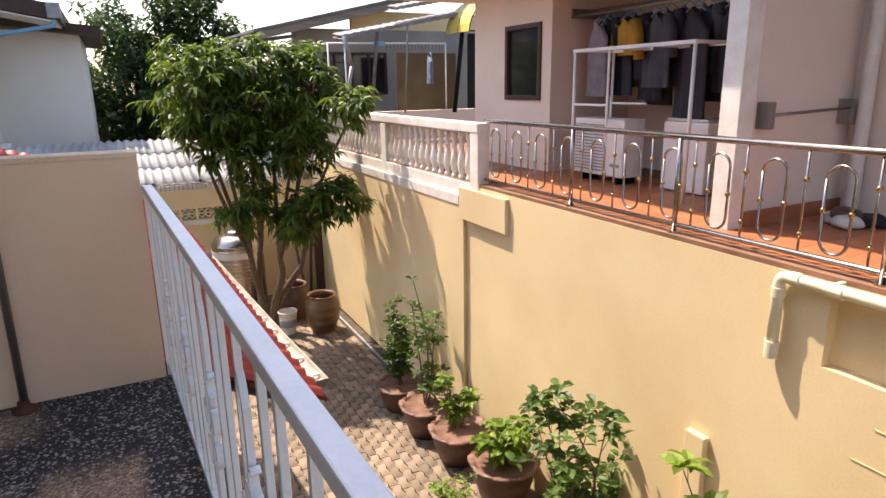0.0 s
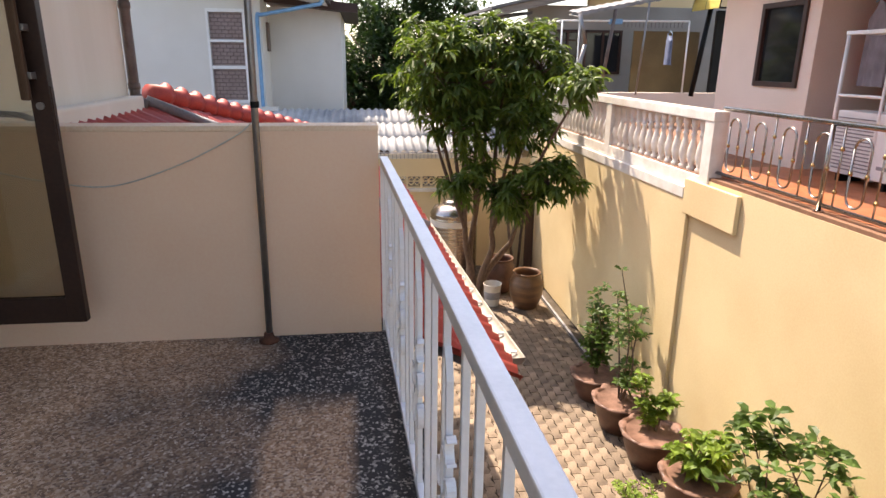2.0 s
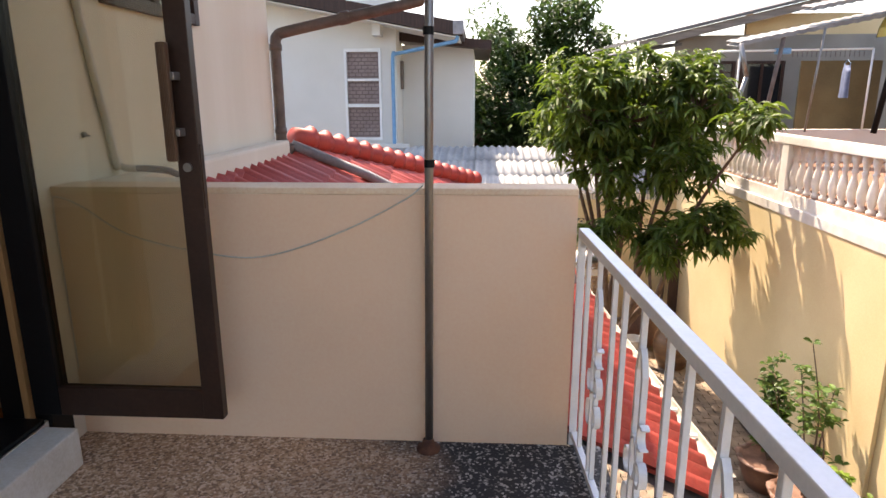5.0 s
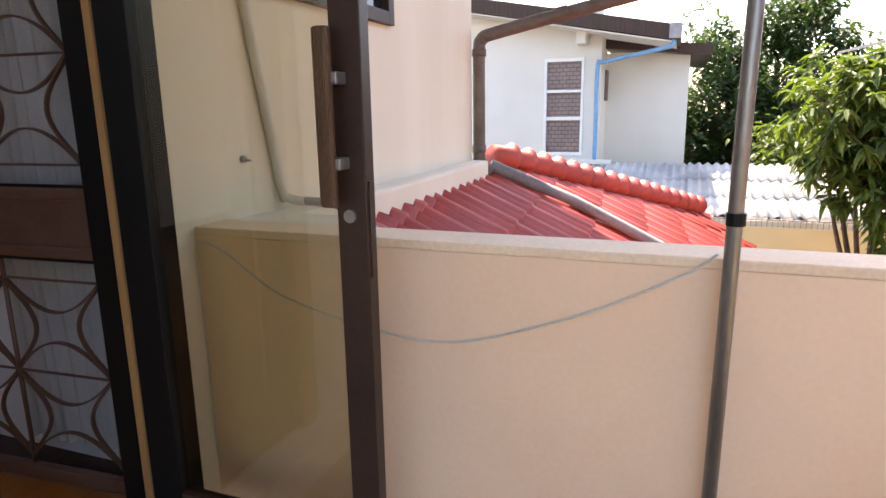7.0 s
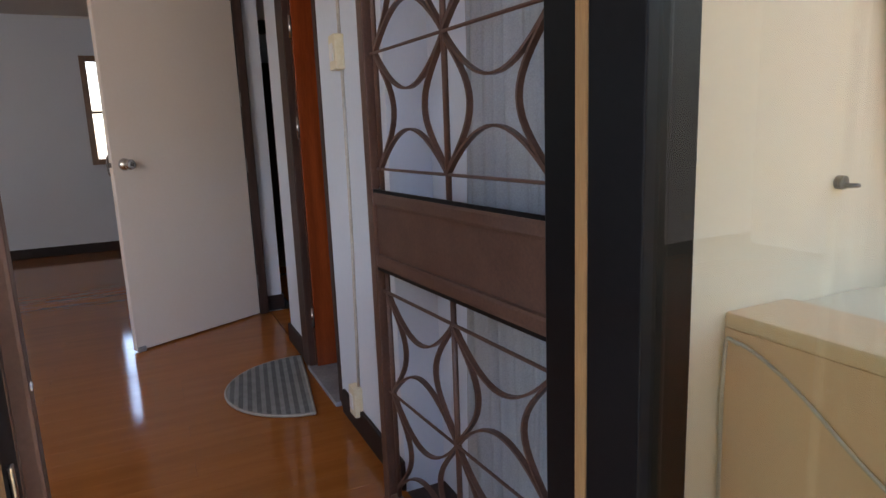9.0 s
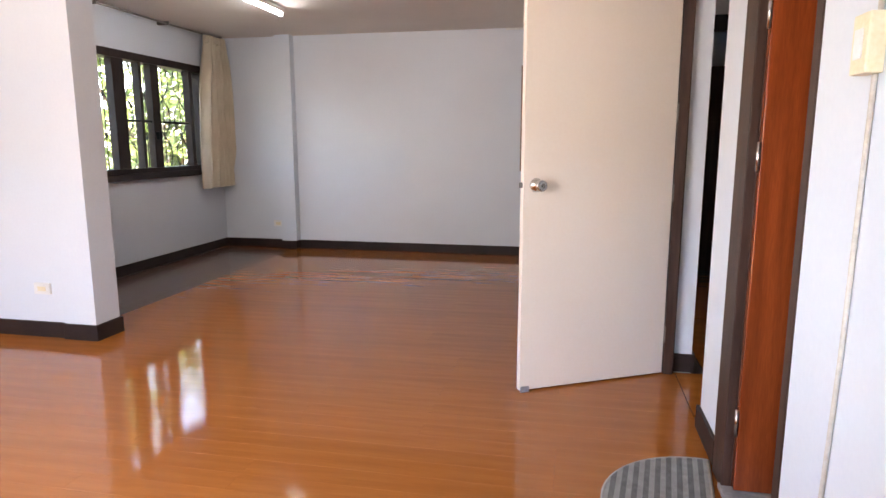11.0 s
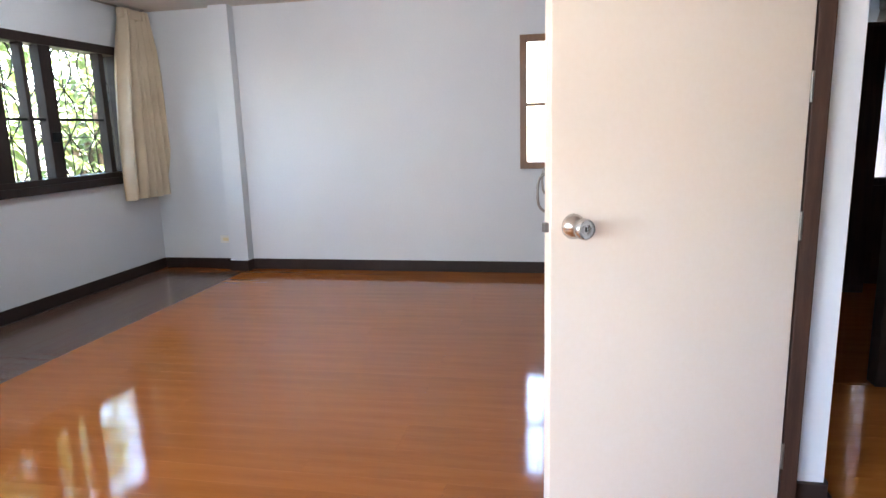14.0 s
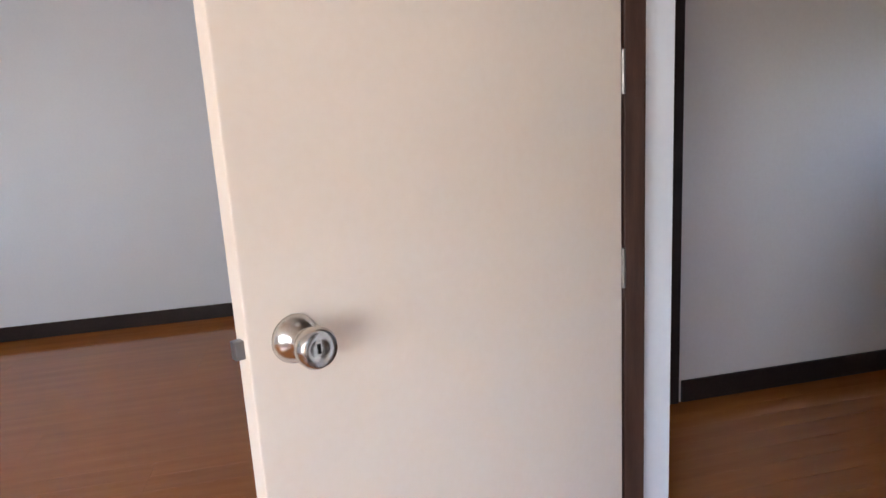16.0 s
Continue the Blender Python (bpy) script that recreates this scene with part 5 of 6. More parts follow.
GARM = (((0.42, 0.03, 0.03), 0.9, "red cotton shirt on a hanger"), ((0.22, 0.20, 0.225), 0.85, "dusky lilac blouse on a hanger"), ((0.03, 0.03, 0.05), 0.8, "navy shirt on a hanger"), ((0.42, 0.23, 0.02), 0.40, "mustard yellow shirt on a hanger"),
        ((0.04, 0.04, 0.05), 1.0, "charcoal long coat on a hanger"), ((0.06, 0.065, 0.085), 0.75, "slate jacket on a hanger"), ((0.02, 0.02, 0.025), 0.95, "black dress on a hanger"), ((0.03, 0.028, 0.04), 1.05, "black trousers on a hanger"),
        ((0.30, 0.20, 0.20), 0.6, "dusky pink top on a hanger"), ((0.02, 0.022, 0.03), 0.8, "black jacket on a hanger"), ((0.16, 0.06, 0.06), 0.75, "maroon shirt on a hanger"), ((0.03, 0.03, 0.035), 0.9, "dark patterned dress on a hanger"))
for k in range(11):
    c, hh, lab = GARM[(6, 4, 9, 7, 2, 11, 5, 7, 10, 6, 4)[k]]
    garment((5.45, 5.9 - k * 0.235, 2.16), 0.50, hh * 0.9, c, 80 + k, lab, k % 2 == 0)
part("rod", tube(bmesh.new(), [(0.15, -0.05, 0.06), (0.15, 3.2, 0.06)], 0.012, 8), GALV, hang, smooth=True)
for k, (c, hh, lab) in enumerate(GARM):
    garment((5.30 if k % 2 else 5.60, 6.15 - k * 0.235, 2.10 if k % 2 else 2.16), 0.55, hh, c, 40 + k, lab, k % 3 != 1)

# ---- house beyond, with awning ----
# far house's white, darkened in its colour because plain white rendered too bright
DIMMEDWHITE = mat("dull_grey_white_wall", (0.34, 0.315, 0.275), (0.26, 0.24, 0.21), rough=0.85, scale=1.2, fine=50, grain=0.15)
wall("wall_house_beyond", "y", 14.6, 14.75, 3.9, 12.0, GZ, 2.60, DIMMEDWHITE, "white wall of the house beyond", holes=((4.55, 5.14, 1.1, 2.08), (5.24, 6.15, 1.1, 2.08)))
wall("wall_house_gable", "y", 14.62, 14.74, 5.3, 12.0, 2.602, 3.02, YELLOW, "yellowish upper wall of the house beyond")
plain_window("window_beyond", (4.55, 14.6, 1.1), 0, 0.59, 0.98, "dark window with a grille in the far house", DARKWOOD, 2, bars=(0.4, 0.75))
plain_window("window_beyond", (5.24, 14.6, 1.1), 0, 0.91, 0.98, "dark wide window in the far house", DARKWOOD, 2)
slab("parapet_beyond", (3.95, 12.4, -0.4), (9.5, 12.55, 0.78), PINK, "low pinkish wall of the far terrace", "wall", 0.01)
slab("wall_garden_far", (3.72, 13.2, GZ), (3.92, 22.0, 0.4), YELLOW, "yellow wall going on behind", "wall", 0.0)
aw = thing("awning", (0, 0, 0), "grey corrugated awning on slanted posts", "awning")
bm = bmesh.new()
for (x0, z0, x1, z1, y0, y1) in ((4.23, 2.24, 7.75, 2.91, 12.15, 12.75), (5.4, 2.80, 8.4, 3.38, 12.1, 12.6)):
    n = 40
    tv, bv = [], []
    for k in range(n + 1):
        u = k / n
        x, z = x0 + (x1 - x0) * u, z0 + (z1 - z0) * u + 0.015 * (k % 2)
        tv.append((bm.verts.new((x, y0, z + 0.03)), bm.verts.new((x, y1, z + 0.10))))
        bv.append((bm.verts.new((x, y0, z - 0.04)), bm.verts.new((x, y1, z + 0.03))))
    for k in range(n):
        bm.faces.new((tv[k][0], tv[k + 1][0], tv[k + 1][1], tv[k][1]))
        bm.faces.new((bv[k][0], bv[k][1], bv[k + 1][1], bv[k + 1][0]))
        bm.faces.new((tv[k][0], bv[k][0], bv[k + 1][0], tv[k + 1][0]))
part("sheet", bm, mat("grimy_awning_sheet", (0.26, 0.255, 0.245), (0.17, 0.165, 0.16), rough=0.7, scale=3, fine=50), aw)
for a, b, r, mm in (((4.80, 12.2, 0.78), (5.0, 12.2, 2.36), 0.035, PVCBROWN), ((6.73, 12.2, 0.72), (6.98, 12.2, 2.74), 0.05, BLACKALU), ((4.2, 12.2, 0.78), (4.4, 12.1, 1.7), 0.04, GALV), ((4.4, 12.1, 1.7), (4.25, 12.1, 2.25), 0.04, GALV), ((5.55, 12.2, 0.75), (5.62, 12.1, 2.5), 0.02, GALV)):
    part("post", tube(bmesh.new(), [a, b], r, 10), mm, aw, smooth=True)
cage = thing("clothes_airer", (3.98, 12.3, 0.78), "white metal drying frame with hooks", "drying frame")
for a, b in (((0, 0, 0), (0, 0, 1.35)), ((0, 0.9, 0), (0, 0.9, 1.35)), ((0, 0, 1.35), (0, 0.9, 1.35)), ((0, 0, 1.35), (2.6, 0, 1.38)), ((0.35, 0, 0), (0.35, 0, 1.35)), ((2.6, 0, 0.0), (2.6, 0, 1.38))):
    part("tube", tube(bmesh.new(), [a, b], 0.018, 8), PLASTICWHITE, cage, smooth=True)
for k in range(16):
    part("peg", tube(bmesh.new(), [(1.25 + 0.08 * k, 0, 1.36), (1.25 + 0.08 * k, 0, 1.25)], 0.006, 5), PVCBROWN, cage)
part("basket", blk((0.95, -0.05, 1.30), (1.2, 0.08, 1.40), 0.02), PVCBLUE, cage, "turquoise peg basket")
BROWNPANEL = mat("olive_brown_panel", (0.17, 0.12, 0.05), (0.13, 0.09, 0.035), rough=0.7, scale=2, fine=40)
slab("panel_beyond", (5.93, 13.4, 0.2), (7.42, 13.46, 2.02), BROWNPANEL, "olive brown sun screen panel", "panel", 0.004)
garment((6.42, 12.75, 2.05), 0.50, 0.62, (0.16, 0.20, 0.32), 77, "faded blue denim cloth drying", False)
# flat black panel standing for the far house's dark doorway
slab("doorway_dark", (7.32, 12.6, 0.1), (8.24, 12.68, 2.4), BLACKALU, "black panel in the far house's doorway", "door", 0.01)
YELAWN = mat("yellow_canopy_sheet", (0.75, 0.60, 0.16), (0.66, 0.50, 0.12), rough=0.4, scale=3, fine=60)
can = thing("canopy", (7.0, 11.4, 2.35), "arched yellow canopy with iron ribs", "canopy")
bm = bmesh.new()
rows = [[bm.verts.new((0.95 * math.cos(a) + 0.6, y, 0.75 * math.sin(a))) for a in (math.pi * k / 16 for k in range(17))] for y in (0.0, 1.0)]
rows2 = [[bm.verts.new((0.93 * math.cos(a) + 0.6, y, 0.73 * math.sin(a))) for a in (math.pi * k / 16 for k in range(17))] for y in (0.0, 1.0)]
for r in (rows, rows2):
    for k in range(16):
        bm.faces.new((r[0][k], r[0][k + 1], r[1][k + 1], r[1][k]))
part("sheet", bm, YELAWN, can)
for y in (0.0, 0.5, 1.0):
    part("rib", tube(bmesh.new(), [(0.94 * math.cos(a) + 0.6, y, 0.74 * math.sin(a)) for a in (math.pi * k / 16 for k in range(17))], 0.014, 6), BLACKALU, can)
for k in range(1, 8):
    a = math.pi * k / 8
    part("spoke", tube(bmesh.new(), [(0.6, 0, 0.02), (0.94 * math.cos(a) + 0.6, 0, 0.74 * math.sin(a))], 0.008, 5), BLACKALU, can)
part("sill_bar", tube(bmesh.new(), [(-0.35, 0, 0), (1.55, 0, 0)], 0.016, 6), BLACKALU, can)


def pitched_roof(name, pts, thick, material, label):
    """A roof plane from four corners, given a thickness downwards."""
    bm = bmesh.new()
    top = [bm.verts.new(p) for p in pts]
    bot = [bm.verts.new(Vector(p) - Vector((0, 0, thick))) for p in pts]
    bm.faces.new(top)
    bm.faces.new(bot[::-1])
    for k in range(4):
        bm.faces.new((top[k], bot[k], bot[(k + 1) % 4], top[(k + 1) % 4]))
    bmesh.ops.recalc_face_normals(bm, faces=bm.faces[:])
    return tagged(part(name, bm, material), label, "roof", kind="structure")


pitched_roof("roof_beyond", [(2.92, 14.0, 2.50), (7.5, 14.0, 3.55), (7.5, 19.5, 3.75), (2.92, 19.5, 2.62)], 0.06, GREYROOF, "dark grey tiled roof of the house beyond")
pitched_roof("fascia_beyond", [(3.0, 14.05, 2.45), (7.4, 14.05, 3.46), (7.4, 14.12, 3.46), (3.0, 14.12, 2.45)], 0.16, mat("weathered_eave_board", (0.26, 0.22, 0.18), (0.17, 0.14, 0.115), rough=0.8, scale=3, fine=40, stretch=(0.6, 1, 5)), "weathered beige eave board of the house beyond")
pitched_roof("roof_lean_to", [(2.31, 14.2, 2.17), (3.88, 14.2, 2.43), (3.88, 16.0, 2.52), (2.31, 16.0, 2.24)], 0.06, GREYROOF, "dark grey lean-to roof of the house beyond")

# ---- sheet roof behind the garden ----
sheet = thing("sheet_roof", (0, 0, 0), "pale corrugated cement sheet roof behind the garden", "roof", kind="structure")
for row, (ya, yb) in enumerate(((13.1, 14.15), (14.05, 15.15), (15.05, 16.15))):
    za, zb = -0.46 + 0.20 * (ya - 13.1) + 0.012 * row, -0.46 + 0.20 * (yb - 13.1) + 0.012 * row - 0.012
    for k in range(8):
        x0 = -2.9 + k * 0.86
        bm = bmesh.new()
        lo, hi, un = [], [], []
        for j in range(37):
            x = x0 + 0.90 * j / 36
            dz = 0.026 * math.sin(2 * math.pi * (x - x0) / 0.18)
            lo.append(bm.verts.new((x, ya, za + dz + 0.012 * (k % 2))))
            un.append(bm.verts.new((x, ya, za + dz - 0.014 + 0.012 * (k % 2))))
            hi.append(bm.verts.new((x, yb, zb + dz + 0.012 * (k % 2))))
        for j in range(36):
            bm.faces.new((lo[j], lo[j + 1], hi[j + 1], hi[j]))
            bm.faces.new((un[j], un[j + 1], lo[j + 1], lo[j]))
        part("sheet", bm, CEMENTROOF, sheet, smooth=True)
fence = thing("gutter_screen", (0.0, 13.02, -0.72), "pale wire screen along the sheet roof's eave", "screen")
part("rail", blk((-2.5, -0.012, 0.215), (3.5, 0.012, 0.235)), PVCGREY, fence)
part("rail", blk((-2.5, -0.012, 0.0), (3.5, 0.012, 0.02)), PVCGREY, fence)
part("board", blk((-2.5, 0.03, -0.02), (3.5, 0.045, 0.20)), CAPWHITE, fence)
for k in range(72):
    part("wire", tube(bmesh.new(), [(-2.45 + k * 0.083, 0, 0), (-2.45 + k * 0.083, 0, 0.24)], 0.006, 5), PVCGREY, fence)

# ---- white house ----
wall("wall_white_house", "y", 16.2, 16.4, -9.0, -2.25, GZ, 3.6, NHWHITE, "white painted wall of the house behind", holes=((-3.52, -2.62, 0.32, 2.50),))
wall("wall_white_house_side", "y", 17.4, 17.6, -2.25, -0.40, GZ, 2.65, NHWHITE, "white painted rear wing of the house behind")
wall("wall_white_house_return", "x", -2.45, -2.251, 16.4, 17.4, GZ, 3.3, NHWHITE, "white return wall of the house behind")
wall("wall_white_house_flank", "x", -0.55, -0.40, 17.6, 22.0, GZ, 2.65, NHWHITE, "white flank of the rear wing")
pitched_roof("roof_white_house", [(-9.0, 15.3, 4.55), (-0.62, 15.3, 2.98), (-0.62, 20.0, 2.98), (-9.0, 20.0, 4.55)], 0.30, DARKWOOD, "dark brown eave and roof of the white house")
pitched_roof("soffit_white_house", [(-9.0, 15.36, 4.24), (-0.70, 15.36, 2.675), (-0.70, 17.35, 2.675), (-9.0, 17.35, 4.24)], 0.03, NHWHITE, "white soffit under the brown eave")
pitched_roof("roof_rear_wing", [(-2.3, 16.9, 2.95), (0.05, 16.9, 2.72), (0.05, 22.5, 2.72), (-2.3, 22.5, 2.95)], 0.22, DARKWOOD, "dark brown eave of the rear wing")
slab("beam_end", (-2.75, 15.7, 2.75), (-2.55, 16.19, 3.02), NHWHITE, "white beam end under the eave", "beam", 0.01)
slab("window_ledge", (-3.7, 15.95, 0.14), (-1.95, 16.19, 0.24), NHWHITE, "white ledge under the window", "ledge", 0.01)
nw = thing("window_white_house", (-3.52, 16.2, 0.32), "white framed three-light window with brown brick grille", "window", kind="structure")
BRICKGRILL = mat("brown_mesh_glass", (0.33, 0.25, 0.235), (0.27, 0.20, 0.19), rough=0.5, scale=3, fine=60)
for x0, x1, z0, z1 in ((0, 0.06, 0, 2.18), (0.84, 0.90, 0, 2.18), (0.06, 0.84, 0, 0.07), (0.06, 0.84, 2.10, 2.18), (0.06, 0.84, 0.80, 0.88), (0.06, 0.84, 1.42, 1.48)):
    part("window_frame", blk((x0, -0.05, z0), (x1, 0.06, z1), 0.006), PLASTICWHITE, nw)
for z0, z1 in ((0.07, 0.80), (0.88, 1.42), (1.48, 2.10)):
    part("pane", blk((0.06, 0.03, z0), (0.84, 0.04, z1)), BRICKGRILL, nw)
    n = max(3, int((z1 - z0) / 0.085))
    for k in range(n):
        zz = z0 + (z1 - z0) * (k + 0.5) / n
        part("grille_bar", blk((0.06, 0.005, zz - 0.008), (0.84, 0.018, zz + 0.008)), PVCBROWN, nw)
        for j in range(5):
            xx = 0.10 + (j + 0.5 * (k % 2)) * 0.155
            part("grille_upright", blk((xx, 0.005, zz), (xx + 0.012, 0.017, min(zz + (z1 - z0) / n, z1))), PVCBROWN, nw)
bp_ = thing("blue_pipe", (-2.30, 16.08, 0.0), "light blue plastic rainwater pipe on the white house", "pipe")
part("pipe", tube(bmesh.new(), smooth_path([(-0.02, 0, -0.15), (-0.02, 0, 0.9), (-0.02, 0, 2.26), (0.05, -0.02, 2.36), (0.16, -0.04, 2.38), (1.35, -0.6, 2.56), (1.52, -0.68, 2.60), (1.56, -0.70, 2.70), (1.57, -0.72, 2.85)], 5), 0.045, 12), PVCBLUE, bp_, smooth=True)
part("hopper", blk((1.46, -0.86, 2.72), (1.70, -0.62, 3.02), 0.02), PVCGREY, bp_, "grey gutter end")
sh = thing("shutter", (-2.229, 17.3, 1.9), "small grey shutter propped open", "shutter")
part("leaf", blk((-0.02, -0.35, -0.35), (0.03, 0.0, 0.35), 0.01), PVCBROWN, sh)

# ---- indoor structure details ----
def skirting(a, b):
    return tagged(part("baseboard", blk((a[0], a[1], FL), (b[0], b[1], FL + 0.105), 0.004), BASEB), "dark painted wooden skirting board", "skirting", kind="structure")


skirting((-9.098, -2.085, 0), (-5.60, -2.10, 0))
skirting((-9.098, -2.084, 0), (-9.082, -1.302, 0))
skirting((-9.098, -1.108, 0), (-9.082, 1.86, 0))
skirting((-9.098, -1.304, 0), (-8.97, -1.106, 0))
skirting((-5.615, -1.10, 0), (-5.365, -0.845, 0))
skirting((-5.399, -2.09, 0), (-5.384, -1.101, 0))
skirting((-3.72, HALL - 0.016, 0), (-3.02, HALL, 0))
skirting((-4.82, HALL - 0.016, 0), (-4.47, HALL, 0))
skirting((-4.836, HALL - 0.016, 0), (-4.821, 2.90, 0))
skirting((-5.56, 2.729, 0), (-5.543, 2.84, 0))
skirting((-6.719, 3.61, 0), (-6.703, 5.47, 0))
skirting((-6.70, 2.831, 0), (-5.56, 2.847, 0))

cas = thing("door_casing", (-6.72, 3.5, FL), "dark brown casing of the corridor doorway", "door casing", kind="structure")
part("jamb", blk((-0.075, -0.01, 0), (0.022, 0.09, 2.12), 0.004), BASEB, cas)
part("head", blk((-0.075, -0.58, 2.03), (0.02, 0.09, 2.13), 0.004), BASEB, cas)

bath = thing("bathroom_door_frame", (-4.34, HALL, FL), "dark brown wooden frame of the bathroom door", "door frame", kind="structure")
part("jamb", blk((-0.10, -0.022, 0), (0.053, 0.010, 2.03), 0.004), DARKWOOD, bath)
part("jamb", blk((0.53, -0.004, 0), (0.58, 0.158, 2.03), 0.003), DARKWOOD, bath)
part("jamb", blk((0.0, 0.0102, 0), (0.052, 0.15, 2.03), 0.003), DARKWOOD, bath)
part("head", blk((-0.10, -0.021, 2.03), (0.63, 0.10, 2.12), 0.004), DARKWOOD, bath)
part("sill", blk((0.03, -0.03, 0.0), (0.56, 0.16, 0.02), 0.004), PVCGREY, bath, "grey stone door sill")
bd = thing("bathroom_door", (-4.285, HALL + 0.012, FL + 0.025), "glossy red brown wooden door standing open", "door")
part("leaf", blk((0.0, 0.0, 0), (0.035, 0.58, 1.99), 0.003), REDDOOR, bd)
for z in (0.26, 1.20, 1.66):
    h1 = part("hinge", blk((-0.004, -0.006, z - 0.05), (0.032, -0.0005, z + 0.05), 0.001), CHROME, bd, "steel butt hinge")
    part("knuckle", tube(bmesh.new(), [(0.034, -0.008, z - 0.05), (0.034, -0.008, z + 0.05)], 0.007, 10), CHROME, h1, smooth=True)
    for k in (-0.03, 0.0, 0.03):
        part("screw", tube(bmesh.new(), [(0.014, -0.006, z + k), (0.014, -0.009, z + k)], 0.004, 8), RUST, h1)

jm = thing("door_jamb", (-5.52, 2.672, FL), "dark brown wooden jamb of the cream door", "door frame", kind="structure")
part("jamb", blk((-0.065, -0.002, 0), (0.03, 0.049, 2.1), 0.004), DARKWOOD, jm)
part("stop", blk((-0.05, 0.0492, 0), (0.01, 0.056, 2.1), 0.002), DARKWOOD, jm)

ang = math.degrees(math.atan2(-0.79, 0.44))
cd = thing("cream_door", (-5.505, 2.655, FL + 0.010), "cream painted flush door standing open", "door", rz=ang)
LW = 0.865
part("leaf", blk((0, -0.018, 0), (LW, 0.018, 2.02), 0.003), DOORCREAM, cd)
for s in (1, -1):
    rose = lathe(bmesh.new(), [(0.035, 0.0), (0.034, 0.006), (0.024, 0.016), (0.016, 0.020), (0.014, 0.036), (0.024, 0.042), (0.0285, 0.052), (0.0285, 0.064), (0.024, 0.072), (0.012, 0.066), (0.004, 0.066)], seg=28)
    bmesh.ops.rotate(rose, verts=rose.verts[:], cent=(0, 0, 0), matrix=Matrix.Rotation(radians(-90 * s), 3, "X"))
    bmesh.ops.translate(rose, verts=rose.verts[:], vec=(LW - 0.068, s * 0.018, 1.058))
    kb = part("knob", rose, CHROME, cd, "round satin steel knob", smooth=True)
    part("keyhole", blk((LW - 0.070, s * 0.0842, 1.052), (LW - 0.066, s * 0.0855, 1.064)), BLACKALU, kb)
part("latch", blk((LW - 0.001, -0.008, 1.045), (LW + 0.013, 0.008, 1.071), 0.002), GALV, cd)
for z in (0.22, 1.0, 1.42):
    hg = part("hinge", blk((-0.004, 0.004, z - 0.045), (-0.001, 0.016, z + 0.045), 0.0005), GALV, cd, "steel butt hinge")
    part("knuckle", tube(bmesh.new(), [(-0.002, 0.021, z - 0.045), (-0.002, 0.021, z + 0.045)], 0.005, 8), GALV, hg)
part("bottom_stop", blk((LW - 0.05, 0.018, -0.009), (LW - 0.005, 0.030, 0.02), 0.002), PVCGREY, cd, "grey bottom bolt")

# wide dark window with iron grille
w1 = thing("window_1", (WIN1[0], -2.10, WIN1[2]), "dark brown sliding window with iron grille outside", "window", kind="structure")
W, HH = WIN1[1] - WIN1[0], WIN1[3] - WIN1[2]
for x0, x1, z0, z1 in ((0, 0.055, 0, HH), (W - 0.055, W, 0, HH), (0.055, W - 0.055, 0, 0.075), (0.055, W - 0.055, HH - 0.075, HH)):
    part("window_frame", blk((x0, -0.14, z0), (x1, 0.03, z1), 0.004), BASEB, w1)
part("window_sill", blk((-0.03, 0.0305, -0.035), (W + 0.03, 0.05, 0.03), 0.004), BASEB, w1)
for x, ww in ((0.27, 0.06), (0.89, 0.12), (1.42, 0.16), (1.11, 0.04)):
    part("mullion", blk((x - ww / 2, -0.06, 0.075), (x + ww / 2, 0.02, HH - 0.075), 0.004), BASEB, w1)
part("transom", blk((0.30, -0.02, 0.53), (1.34, 0.0, 0.552), 0.002), BLACKALU, w1)
for x0, x1 in ((0.055, 0.24), (0.30, 0.83), (0.95, 1.34), (1.50, W - 0.055)):
    p = part("pane", blk((x0, -0.034, 0.075), (x1, -0.030, HH - 0.075)), GLASS, w1)
    p.visible_shadow = False
lk = part("window_latch", blk((0.865, 0.0205, 0.36), (0.935, 0.05, 0.44), 0.006), BLACKALU, w1, "black window latch")
gr = thing("window_grille", (WIN1[0], -2.215, WIN1[2]), "dark wrought iron petal grille outside the window", "window grille")
nb = 8
for k in range(nb + 1):
    part("bar", tube(bmesh.new(), [(W * k / nb, 0, 0.01), (W * k / nb, 0, HH - 0.01)], 0.006, 6), BLACKALU, gr)
for j in range(3):
    z0, z1 = HH * j / 3, HH * (j + 1) / 3
    part("bar", tube(bmesh.new(), [(0, 0.004, z1 if j < 2 else HH - 0.01), (W, 0.004, z1 if j < 2 else HH - 0.01)], 0.005, 6), BLACKALU, gr)
    for k in range(nb):
        for s in (-1, 1):
            xc = W * (k + (0 if s < 0 else 1)) / nb
            part("petal", flatbar(bmesh.new(), [(xc - s * 0.11 * math.sin(math.pi * i / 12), 0, z0 + (z1 - z0) * i / 12) for i in range(13)], (0, 1, 0), 0.010, 0.006), BLACKALU, gr)
        for base, sgn in ((z0, 1), (z1, -1)):
            part("bow", flatbar(bmesh.new(), [(W * (k + i / 12) / nb, 0.002, base + sgn * (z1 - z0) * 0.30 * math.sin(math.pi * i / 12)) for i in range(13)], (0, 1, 0), 0.010, 0.006), BLACKALU, gr)
# small black clip on the sill
part_clip = thing("hair_clip", (-6.83, -2.075, WIN1[2] + 0.075), "small black plastic clip on the window frame", "clip")
part("body", blk((-0.04, -0.012, 0.0), (0.05, 0.012, 0.03), 0.01), BLACKALU, part_clip)
for s in (-1, 1):
    part("loop", tube(bmesh.new(), [(0.02 + 0.035 * math.cos(a), s * 0.006, 0.03 + 0.05 * math.sin(a)) for a in (math.pi * k / 10 for k in range(11))], 0.004, 6), BLACKALU, part_clip)

